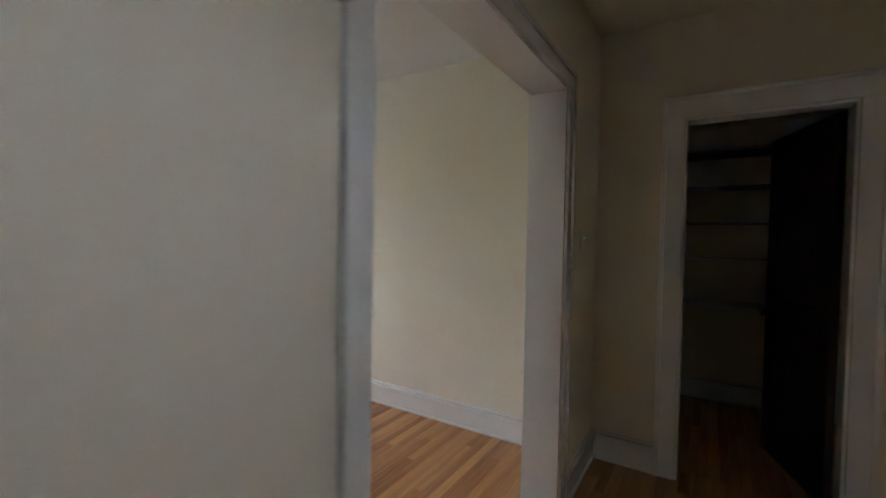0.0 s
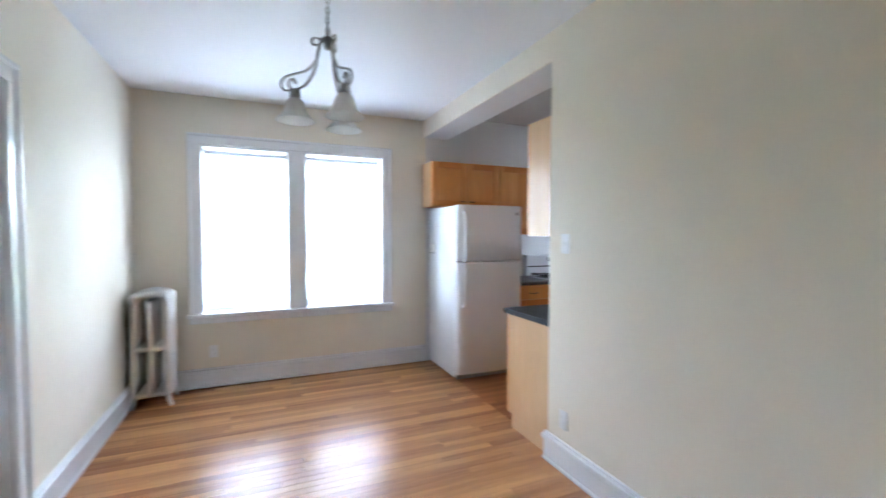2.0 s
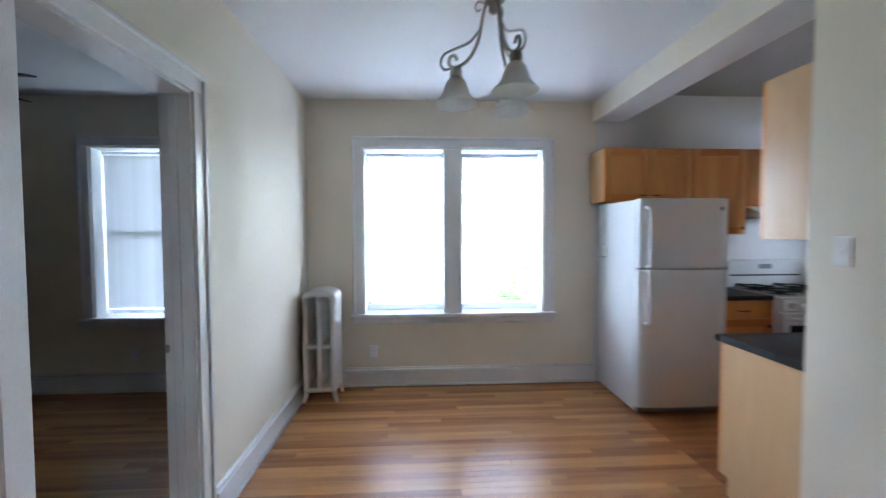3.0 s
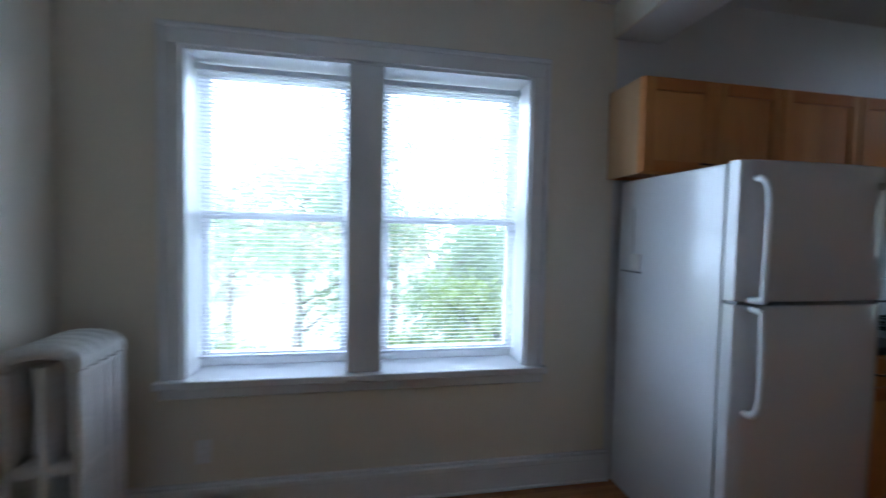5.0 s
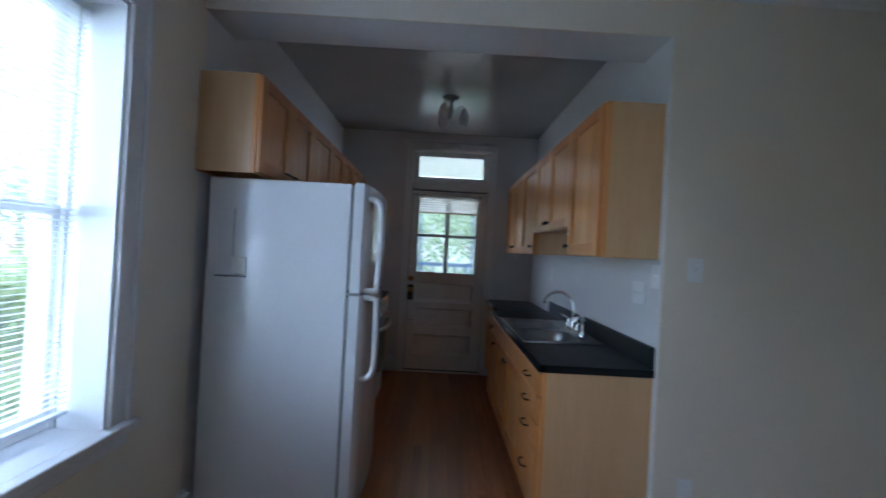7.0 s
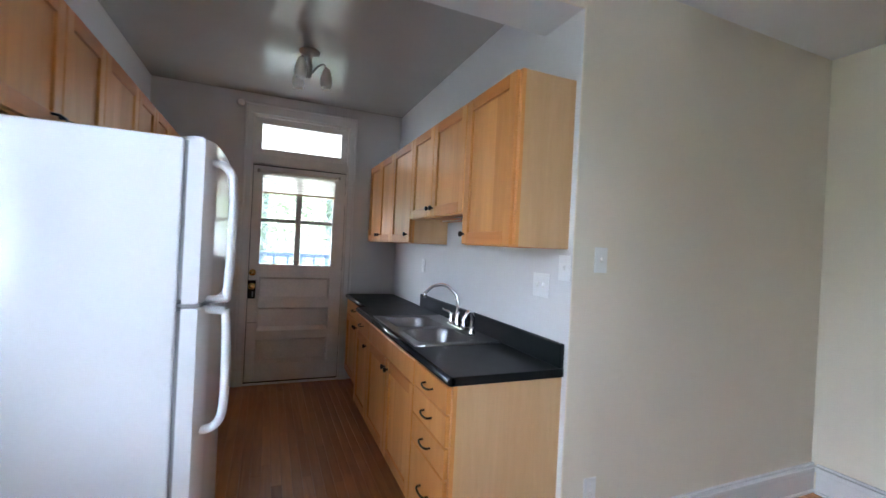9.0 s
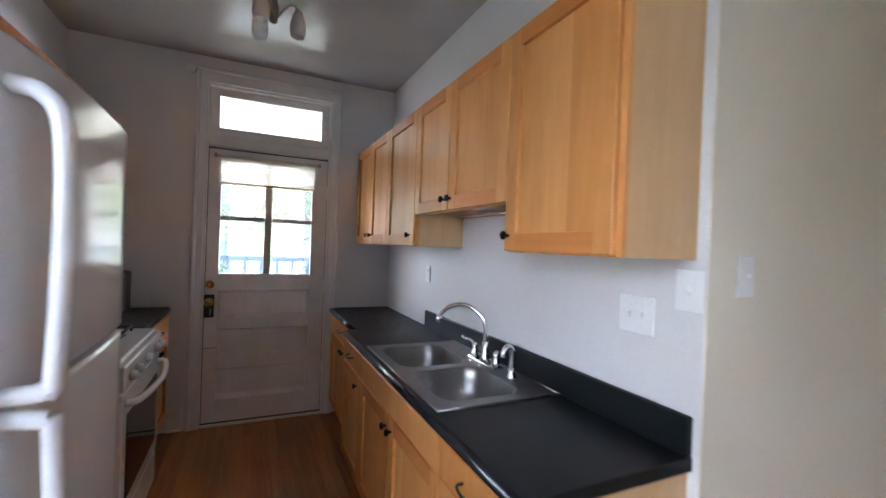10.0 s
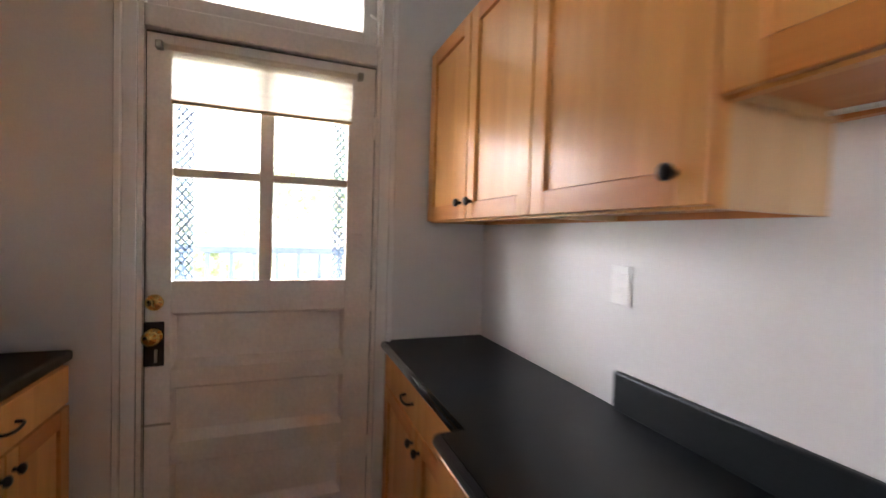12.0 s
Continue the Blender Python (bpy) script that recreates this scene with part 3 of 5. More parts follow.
    box(bm, c - 0.10, c - 0.05, ya - 0.012, ya, 1.36, 1.375, 0.003)
    part("bolt", bm, DOOR_PAINT, d)
    bm = B()
    box(bm, a - 0.012, a + 0.09, ya - 0.006, ya, 0.60, 0.606)
    part("weather_latch", bm, NICKEL, d)
    # transom
    tr = thing("window_3", ((x0 + x1) / 2, y, 2.215), "white painted transom window over the back door", "window", kind="structure")
    bm = B()
    tx0, tx1, tz0, tz1 = -3.60, -2.845, 2.285, 2.525
    box(bm, x0 + 0.016, tx0, y + 0.01, y + 0.05, 2.215, 2.584, 0.003)
    box(bm, tx1, x1 - 0.016, y + 0.01, y + 0.05, 2.215, 2.584, 0.003)
    box(bm, tx0, tx1, y + 0.01, y + 0.05, 2.215, tz0, 0.003)
    box(bm, tx0, tx1, y + 0.01, y + 0.05, tz1, 2.584, 0.003)
    part("window_frame", bm, DOOR_PAINT, tr)
    bm = B()
    box(bm, tx0, tx1, y + 0.028, y + 0.032, tz0, tz1)
    p = part("pane", bm, GLASS, tr, "clear glass pane")
    p.visible_shadow = False
    bm = B()
    tube(bm, arc([(x1 - 0.045, y - 0.004, 2.36), (x1 - 0.02, y - 0.03, 2.33), (x1 + 0.01, y - 0.035, 2.30), (x1 + 0.012, y - 0.03, 2.27)]), 0.006, 6)
    part("transom_catch", bm, DOOR_PAINT, tr)
    # rolled shade over the upper panes
    sh = thing("roller_blind", (-3.24, ya, 2.06), "cream woven roller shade rolled down over the upper panes", "blind")
    bm = B()
    tube(bm, [(-3.60, ya - 0.018, 2.062), (-2.875, ya - 0.018, 2.062)], 0.011, 8)
    part("roller", bm, ROLLER, sh)
    bm = B()
    n = 24
    prev = None
    for i in range(n + 1):
        z = 2.06 - (2.06 - 1.865) * i / n
        yy = ya - 0.012 + 0.003 * math.sin(i * 1.9)
        row = [bm.verts.new((xx, yy, z)) for xx in (-3.575, -2.895)]
        if prev:
            bm.faces.new((prev[0], prev[1], row[1], row[0])).smooth = True
        prev = row
    part("fabric", bm, ROLLER, sh)
    bm = B()
    box(bm, -3.577, -2.893, ya - 0.018, ya - 0.006, 1.852, 1.867, 0.003)
    part("hem_bar", bm, MAPLE_SIDE, sh)
    for xx in (-3.615, -2.86):
        bm = B()
        box(bm, xx - 0.012, xx + 0.012, ya - 0.03, ya, 2.05, 2.08, 0.003)
        part("bracket", bm, NICKEL, sh)


back_door()

# ---- kitchen cabinets ----


def knob(parent, x, y, z, sx):
    bm = B()
    lathe(bm, [(0.007, 0.0), (0.006, sx * 0.012), (0.015, sx * 0.018), (0.016, sx * 0.026), (0.010, sx * 0.031), (0.0, sx * 0.032)], x, y, z, 12, "x")
    part("knob", bm, BRONZE, parent, "dark bronze knob")


def bar_pull(parent, x, y, z, sx, half=0.048):
    bm = B()
    tube(bm, arc([(x, y - half, z), (x + sx * 0.022, y - half * 0.9, z - 0.002), (x + sx * 0.028, y, z - 0.006), (x + sx * 0.022, y + half * 0.9, z - 0.002), (x, y + half, z)], 4), 0.005, 6)
    part("pull", bm, BRONZE, parent, "dark bronze bow pull")


def shaker(parent, xf, sx, y0, y1, z0, z1, rail=0.062):
    """A frame-and-panel door; xf is the cabinet face, sx the way it looks."""
    bm = B()
    a, c = sorted((xf + sx * 0.001, xf + sx * 0.004))
    box(bm, a, c, y0 + 0.004, y1 - 0.004, z0 + 0.004, z1 - 0.004)
    d = part("door", bm, MAPLE, parent)
    a, c = sorted((xf + sx * 0.004, xf + sx * 0.022))
    for ya, yb in ((y0, y0 + rail), (y1 - rail, y1)):
        bm = B()
        box(bm, a, c, ya, yb, z0, z1, 0.0025)
        part("stile", bm, MAPLE, d)
    for za, zb in ((z0, z0 + rail), (z1 - rail, z1)):
        bm = B()
        box(bm, a, c, y0 + rail, y1 - rail, za, zb, 0.002)
        part("rail", bm, MAPLE_RAIL, d)
    a, c = sorted((xf + sx * 0.004, xf + sx * 0.009))
    n = max(1, round((y1 - y0 - 2 * rail) / 0.105))
    w = (y1 - y0 - 2 * rail) / n
    for i in range(n):
        bm = B()
        box(bm, a, c, y0 + rail + i * w, y0 + rail + (i + 1) * w, z0 + rail, z1 - rail)
        part("panel_stave", bm, MAPLE, d)
    return d


def slab_drawer(parent, xf, sx, y0, y1, z0, z1):
    bm = B()
    a, c = sorted((xf + sx * 0.001, xf + sx * 0.021))
    box(bm, a, c, y0, y1, z0, z1, 0.003)
    return part("drawer_front", bm, MAPLE, parent)


def cabinet(name, x_wall, x_face, y0, y1, z0, z1, label, group, toe=0.0, body_top=None):
    sx = 1 if x_face > x_wall else -1
    t = thing(name, ((x_wall + x_face) / 2, (y0 + y1) / 2, z0), label, "cabinet", group)
    a, c = sorted((x_wall + sx * 0.002, x_face - sx * 0.018))
    bm = B()
    if toe:
        box(bm, a, c, y0 + 0.0015, y1 - 0.0015, z0 + toe, body_top or z1, 0.001)
        k = sorted((x_wall + sx * 0.002, x_face - sx * 0.075))
        box(bm, k[0], k[1], y0 + 0.0015, y1 - 0.0015, z0, z0 + toe)
    else:
        box(bm, a, c, y0 + 0.016, y1 - 0.016, z0 + 0.022, z1)
        for ya, yb in ((y0 + 0.0015, y0 + 0.016), (y1 - 0.016, y1 - 0.0015)):
            box(bm, a, c, ya, yb, z0, z1, 0.001)
    part("body", bm, MAPLE_SIDE, t, "pale maple veneer box")
    if not toe:
        bm = B()
        box(bm, a, c, y0 + 0.0162, y1 - 0.0162, z0 + 0.016, z0 + 0.0218)
        part("bottom_panel", bm, MAPLE_RAIL, t, "honey brown underside")
        bm = B()
        k = sorted((x_wall + sx * 0.002, x_wall + sx * 0.022))
        box(bm, k[0], k[1], y0 + 0.0162, y1 - 0.0162, z0, z0 + 0.0158)
        part("hanging_rail", bm, MAPLE_RAIL, t)
    bm = B()
    f = sorted((x_face - sx * 0.018, x_face))
    for ya, yb in ((y0 + 0.0015, y0 + 0.035), (y1 - 0.035, y1 - 0.0015)):
        box(bm, f[0], f[1], ya, yb, z0 + toe, z1)
    box(bm, f[0], f[1], y0 + 0.035, y1 - 0.035, z0 + toe, z0 + toe + 0.035)
    box(bm, f[0], f[1], y0 + 0.035, y1 - 0.035, z1 - 0.035, z1)
    part("face_frame", bm, MAPLE, t)
    return t, sx


UP = "wall cabinets"
LOW = "base cabinets"
XU = -2.519
G = 0.004
# over the sink counter
c1, s1 = cabinet("wall_cabinet", EK, XU, 2.785, 3.29, 1.432, 2.205, "honey maple wall cabinet with one tall shaker door", UP)
d = shaker(c1, XU, s1, 2.80, 3.29 - G, 1.437, 2.20)
knob(d, XU - 0.02, 3.262, 1.49, -1)
c2, s2 = cabinet("wall_cabinet", EK, XU, 3.29, 4.205, 1.605, 2.205, "honey maple short wall cabinet over the sink, two doors", UP)
for ya, yb, yk in ((3.29 + G, 3.775 - G, 3.745), (3.775 + G, 4.205 - G, 3.812)):
    d = shaker(c2, XU, s2, ya, yb, 1.61, 2.20)
    knob(d, XU - 0.02, yk, 1.662, -1)
bm = B()
tube(bm, arc([(EK - 0.02, 3.30, 1.613), (EK - 0.05, 3.45, 1.611), (EK - 0.03, 3.62, 1.612), (EK - 0.06, 3.80, 1.611), (EK - 0.03, 3.98, 1.612), (EK - 0.05, 4.19, 1.613)], 6), 0.005, 6)
single("cable", bm, PLASTIC, "loose pale cable stapled under the short cabinet", "cable", at=(EK - 0.036, 3.75, 1.60))
bm = B()
box(bm, EK - 0.14, EK - 0.09, 3.70, 3.80, 1.615, 1.6205, 0.002)
single("patch_plate", bm, STEEL, "small metal plate under the short cabinet", "plate", at=(EK - 0.12, 3.76, 1.604))
c3, s3 = cabinet("wall_cabinet", EK, XU, 4.205, 4.73, 1.437, 2.205, "honey maple wall cabinet with one shaker door", UP)
d = shaker(c3, XU, s3, 4.205 + G, 4.73 - G, 1.442, 2.20)
knob(d, XU - 0.02, 4.272, 1.50, -1)
c4, s4 = cabinet("wall_cabinet", EK, XU, 4.73, 5.60, 1.437, 2.205, "honey maple wall cabinet with two shaker doors", UP)
for ya, yb, yk in ((4.73 + G, 5.16 - G, 5.11), (5.16 + G, 5.60 - G, 5.205)):
    d = shaker(c4, XU, s4, ya, yb, 1.442, 2.20)
    knob(d, XU - 0.02, yk, 1.505, -1)

# base run under the sink counter
XL = -2.775
XL2 = -2.70
TOP = 0.887
UND = 0.849
bc1, q = cabinet("base_cabinet", EK, XL, 2.785, 3.22, 0.0, UND, "honey maple base cabinet with four drawers", LOW, toe=0.10)
for z0, z1 in ((0.725, 0.838), (0.588, 0.717), (0.455, 0.580), (0.125, 0.447)):
    dr = slab_drawer(bc1, XL, q, 2.80, 3.22 - G, z0, z1)
    bar_pull(dr, XL - 0.021, 3.005, (z0 + z1) / 2 if z0 > 0.2 else 0.30, -1)
bc2, q = cabinet("base_cabinet", EK, XL, 3.22, 4.25, 0.0, UND, "honey maple sink base cabinet with a false front over two doors", LOW, toe=0.10, body_top=0.68)
slab_drawer(bc2, XL, q, 3.22 + G, 4.25 - G, 0.715, 0.838)
for ya, yb, yk in ((3.22 + G, 3.735 - G, 3.70), (3.735 + G, 4.25 - G, 3.77)):
    d = shaker(bc2, XL, q, ya, yb, 0.125, 0.707)
    knob(d, XL - 0.02, yk, 0.655, -1)
bc4, q = cabinet("base_cabinet", EK, XL, 4.25, 4.70, 0.0, UND, "honey maple base cabinet with a drawer over one door", LOW, toe=0.10)
dr = slab_drawer(bc4, XL, q, 4.25 + G, 4.70 - G, 0.715, 0.838)
bar_pull(dr, XL - 0.021, 4.475, 0.78, -1)
d = shaker(bc4, XL, q, 4.25 + G, 4.70 - G, 0.125, 0.707)
knob(d, XL - 0.02, 4.31, 0.655, -1)
bc3, q = cabinet("base_cabinet", EK, XL2, 4.70, 5.60, 0.0, UND, "honey maple base cabinet with one drawer over two doors", LOW, toe=0.10)
dr = slab_drawer(bc3, XL2, q, 4.70 + G, 5.60 - G, 0.705, 0.838)
bar_pull(dr, XL2 - 0.021, 5.20, 0.775, -1)
for ya, yb, yk in ((4.70 + G, 5.10 - G, 5.065), (5.10 + G, 5.60 - G, 5.14)):
    d = shaker(bc3, XL2, q, ya, yb, 0.125, 0.697)
    knob(d, XL2 - 0.02, yk, 0.64, -1)


def slab_ring(bm, x0, x1, y0, y1, z0, z1, hole):
    """A slab with one rectangular hole, as a single closed piece."""
    hx0, hx1, hy0, hy1 = hole
    rings = []
    for z in (z0, z1):
        for pts in (((x0, y0), (x1, y0), (x1, y1), (x0, y1)), ((hx0, hy0), (hx1, hy0), (hx1, hy1), (hx0, hy1))):
            rings.append([bm.verts.new((px, py, z)) for px, py in pts])
    ob, ib, ot, it = rings
    for k in range(4):
        m = (k + 1) % 4
        bm.faces.new((ot[k], ot[m], it[m], it[k]))
        bm.faces.new((ob[k], ob[m], ib[m], ib[k]))
        bm.faces.new((ob[k], ob[m], ot[m], ot[k]))
        bm.faces.new((ib[k], ib[m], it[m], it[k]))


SINK = (-2.775, -2.255, 3.29, 4.225)
wt = thing("worktop", (-2.52, 3.7, UND), "black laminate worktop with a rounded front edge", "worktop")
bm = B()
slab_ring(bm, -2.79, EK - 0.002, 2.775, 4.70, UND, TOP, (SINK[0] + 0.03, SINK[1] - 0.03, SINK[2] + 0.03, SINK[3] - 0.03))
part("top", bm, DARK_LAMINATE, wt)
bm = B()
tube(bm, [(-2.791, 2.775, (TOP + UND) / 2), (-2.791, 4.70, (TOP + UND) / 2)], (TOP - UND) / 2, 14)
part("bullnose", bm, EDGE_LAMINATE, wt, "rounded glossy front edge")
bm = B()
box(bm, EK - 0.024, EK - 0.002, 2.775, 4.695, TOP, 1.0, 0.006, 2)
part("backsplash", bm, DARK_LAMINATE, wt)
bm = B()
box(bm, -2.722, EK - 0.002, 4.7003, DN - 0.002, UND, TOP)
part("corner_top", bm, DARK_LAMINATE, wt)
bm = B()
tube(bm, [(-2.722, 4.70, (TOP + UND) / 2), (-2.722, DN - 0.002, (TOP + UND) / 2)], (TOP - UND) / 2, 14)
part("bullnose", bm, EDGE_LAMINATE, wt, "rounded glossy front edge")


def bowl(bm, x0, x1, y0, y1, ztop, depth, r=0.125):
    """A rounded bowl open at the top."""
    rings = []
    for k, (ins, dz) in enumerate([(-0.006, 0.0), (0.0, -0.003), (0.004, -0.012), (0.009, -0.05), (0.016, -depth * 0.6), (0.028, -depth * 0.82), (0.05, -depth * 0.95), (0.085, -depth), (0.16, -depth - 0.006)]):
        ring = []
        a0, a1, b0, b1 = x0 + ins, x1 - ins, y0 + ins, y1 - ins
        rr = max(0.02, min(r, (a1 - a0) / 2 - 0.001, (b1 - b0) / 2 - 0.001))
        for cx, cy, st in ((a1 - rr, b1 - rr, 0), (a0 + rr, b1 - rr, 90), (a0 + rr, b0 + rr, 180), (a1 - rr, b0 + rr, 270)):
            for j in range(9):
                an = radians(st + 90 * j / 8)
                ring.append(bm.verts.new((cx + rr * math.cos(an), cy + rr * math.sin(an), ztop + dz)))
        rings.append(ring)
    m = len(rings[0])
    for p, q2 in zip(rings, rings[1:]):
        for i in range(m):
            bm.faces.new((p[i], p[(i + 1) % m], q2[(i + 1) % m], q2[i])).smooth = True
    bm.faces.new(rings[-1]).smooth = True
    return rings[0]


def sink():
    t = thing("sink", ((SINK[0] + SINK[1]) / 2, (SINK[2] + SINK[3]) / 2, TOP), "stainless steel double-bowl drop-in sink", "sink")
    x0, x1, y0, y1 = SINK
    z = TOP + 0.005
    bx0, bx1 = x0 + 0.045, x1 - 0.115
    ym = (y0 + y1) / 2
    bowls = [(bx0, bx1, y0 + 0.05, ym - 0.02), (bx0, bx1, ym + 0.02, y1 - 0.045)]
    for k, (a, c, e, f) in enumerate(bowls):
        bm = B()
        bowl(bm, a, c, e, f, z + 0.001, 0.17)
        bw = part("bowl", bm, STEEL, t)
        bm = B()
        lathe(bm, [(0.0, 0.0), (0.03, 0.0), (0.042, 0.004), (0.045, 0.001)], (a + c) / 2, (e + f) / 2, z - 0.172, 18)
        part("drain", bm, CHROME, bw)
    bm = B()
    box(bm, x0, bx0 + 0.012, y0, y1, TOP + 0.0005, z, 0.002)
    box(bm, bx1 - 0.012, x1, y0, y1, TOP + 0.0005, z, 0.002)
    for e, f in ((y0, bowls[0][2] + 0.012), (bowls[0][3] - 0.012, bowls[1][2] + 0.012), (bowls[1][3] - 0.012, y1)):
        box(bm, bx0 + 0.012, bx1 - 0.012, e, f, TOP + 0.0005, z)
    # corner fillets between bowls and deck
    for a, c, e, f in bowls:
        for cx, cy, st in ((c, f, 0), (a, f, 90), (a, e, 180), (c, e, 270)):
            r = 0.12
            sx2, sy2 = (1 if st in (0, 270) else -1), (1 if st in (0, 90) else -1)
            ox, oy = cx - sx2 * r, cy - sy2 * r
            vs = [bm.verts.new((cx, cy, z))] + [bm.verts.new((ox + (r + 0.004) * math.cos(radians(st + 90 * j / 6)), oy + (r + 0.004) * math.sin(radians(st + 90 * j / 6)), z)) for j in range(7)]
            for j in range(1, 7):
                bm.faces.new((vs[0], vs[j], vs[j + 1]))
    part("rim", bm, STEEL, t)
    bm = B()
    tube(bm, [(x0 + 0.004, y0, z), (x0 + 0.004, y1, z)], 0.005, 6)
    tube(bm, [(x1 - 0.004, y0, z), (x1 - 0.004, y1, z)], 0.005, 6)
    tube(bm, [(x0, y0 + 0.004, z), (x1, y0 + 0.004, z)], 0.005, 6)
    tube(bm, [(x0, y1 - 0.004, z), (x1, y1 - 0.004, z)], 0.005, 6)
    part("rolled_edge", bm, STEEL, t)


sink()


def faucet():
    fxx, fy, z = -2.322, 3.755, TOP + 0.006
    t = thing("faucet", (fxx, fy, z), "chrome gooseneck faucet with two lever handles", "faucet")
    bm = B()
    box(bm, fxx - 0.028, fxx + 0.028, fy - 0.125, fy + 0.125, z, z + 0.012, 0.005, 2)
    part("base_plate", bm, CHROME, t)
    bm = B()
    lathe(bm, [(0.026, 0.012), (0.024, 0.03), (0.017, 0.045), (0.019, 0.06), (0.014, 0.075), (0.014, 0.10)], fxx, fy, z, 16)
    part("spout_base", bm, CHROME, t)
    bm = B()
    tube(bm, arc([(fxx, fy, z + 0.09), (fxx, fy, z + 0.16), (fxx - 0.015, fy + 0.015, z + 0.22), (fxx - 0.07, fy + 0.07, z + 0.268), (fxx - 0.13, fy + 0.13, z + 0.255), (fxx - 0.163, fy + 0.165, z + 0.215), (fxx - 0.17, fy + 0.172, z + 0.20)], 7), 0.011, 12)
    part("spout", bm, CHROME, t)
    bm = B()
    tube(bm, [(fxx - 0.168, fy + 0.170, z + 0.208), (fxx - 0.174, fy + 0.176, z + 0.172)], 0.014, 12)
    part("aerator", bm, CHROME, t)
    for dy in (-0.10, 0.10):
        bm = B()
        lathe(bm, [(0.022, 0.012), (0.020, 0.03), (0.013, 0.045), (0.016, 0.06), (0.012, 0.075), (0.0, 0.078)], fxx, fy + dy, z, 14)
        part("handle_base", bm, CHROME, t)
        bm = B()
        tube(bm, arc([(fxx, fy + dy, z + 0.06), (fxx - 0.012, fy + dy * 1.15, z + 0.083), (fxx - 0.03, fy + dy * 1.5, z + 0.088), (fxx - 0.036, fy + dy * 1.7, z + 0.096)], 4), 0.007, 8)
        part("lever", bm, CHROME, t)
    sp = thing("side_sprayer", (fxx - 0.02, 3.50, z), "chrome side sprayer in its holder", "sprayer")
    bm = B()
    lathe(bm, [(0.024, -0.001), (0.023, 0.012), (0.015, 0.03), (0.016, 0.05)], fxx - 0.02, 3.50, z, 14)
    part("holder", bm, CHROME, sp)
    bm = B()
    tube(bm, arc([(fxx - 0.02, 3.50, z + 0.04), (fxx - 0.018, 3.50, z + 0.10), (fxx - 0.030, 3.497, z + 0.134), (fxx - 0.050, 3.494, z + 0.138), (fxx - 0.066, 3.492, z + 0.118), (fxx - 0.068, 3.492, z + 0.100)], 5), 0.014, 12, 0.012)
    part("spray_head", bm, CHROME, sp)


faucet()

# west side: wall cabinets
XW = -4.225
cw1, q = cabinet("wall_cabinet", W, XW, 2.738, 3.56, 1.742, 2.222, "honey maple short wall cabinet over the fridge, two doors", UP)
for ya, yb, yk in ((2.738 + G, 3.155 - G, 3.10), (3.155 + G, 3.56 - G, 3.21)):
    d = shaker(cw1, XW, q, ya, yb, 1.748, 2.216)
    bar_pull(d, XW + 0.021, yk, 1.80, 1, 0.03)
cw2, q = cabinet("wall_cabinet", W, XW, 3.56, 4.075, 1.442, 2.222, "honey maple wall cabinet between fridge and range", UP)
d = shaker(cw2, XW, q, 3.56 + G, 4.075 - G, 1.448, 2.216)
knob(d, XW + 0.02, 4.03, 1.50, 1)
cw3, q = cabinet("wall_cabinet", W, XW, 4.075, 4.85, 1.70, 2.222, "honey maple short wall cabinet over the range hood", UP)
for ya, yb, yk in ((4.075 + G, 4.462 - G, 4.42), (4.462 + G, 4.85 - G, 4.50)):
    d = shaker(cw3, XW, q, ya, yb, 1.706, 2.216)
    knob(d, XW + 0.02, yk, 1.755, 1)
cw4, q = cabinet("wall_cabinet", W, XW, 4.85, 5.62, 1.442, 2.222, "honey maple wall cabinet with two shaker doors", UP)
for ya, yb, yk in ((4.85 + G, 5.235 - G, 5.19), (5.235 + G, 5.62 - G, 5.28)):
    d = shaker(cw4, XW, q, ya, yb, 1.448, 2.216)
    bar_pull(d, XW + 0.021, yk, 1.51, 1, 0.03)

hood = thing("range_hood", (-4.25, 4.46, 1.57), "white under-cabinet range hood", "range hood")
bm = B()
box(bm, W + 0.003, -4.01, 4.08, 4.845, 1.595, 1.622, 0.004)
vs = box(bm, W + 0.003, -4.03, 4.085, 4.84, 1.622, 1.698)
for v in vs:
    if v.co.x > -4.1 and v.co.z > 1.65:
        v.co.x -= 0.18
part("canopy", bm, APPLIANCE, hood)
bm = B()
box(bm, -4.40, -4.08, 4.13, 4.80, 1.587, 1.596)
part("filter", bm, STEEL, hood)

# west side: base cabinets, range
XB = -3.90
for ya, yb in ((3.53, 4.078), (4.852, 5.62)):
    t, q = cabinet("base_cabinet", W, XB, ya, yb, 0.0, 0.885, "honey maple base cabinet beside the range, drawer over door", LOW, toe=0.10)
    dr = slab_drawer(t, XB, q, ya + 0.012, yb - 0.012, 0.735, 0.872)
    bar_pull(dr, XB + 0.021, (ya + yb) / 2, 0.805, 1)
    ym = (ya + yb) / 2
    if yb - ya > 0.6:
        d1 = shaker(t, XB, q, ya + 0.012, ym - G / 2, 0.125, 0.727)
        knob(d1, XB + 0.02, ym - 0.035, 0.67, 1)
        d2 = shaker(t, XB, q, ym + G / 2, yb - 0.012, 0.125, 0.727)
        knob(d2, XB + 0.02, ym + 0.035, 0.67, 1)
    else:
        d1 = shaker(t, XB, q, ya + 0.012, yb - 0.012, 0.125, 0.727)
        knob(d1, XB + 0.02, yb - 0.05, 0.67, 1)
    bm = B()
    box(bm, W + 0.003, -3.872, ya - 0.002, min(yb + 0.018, DN - 0.002) if yb > 5 else yb, 0.886, 0.925, 0.012, 3)
    single("worktop", bm, DARK_LAMINATE, "black laminate worktop beside the range", "worktop", at=(-4.2, ym, 0.886))

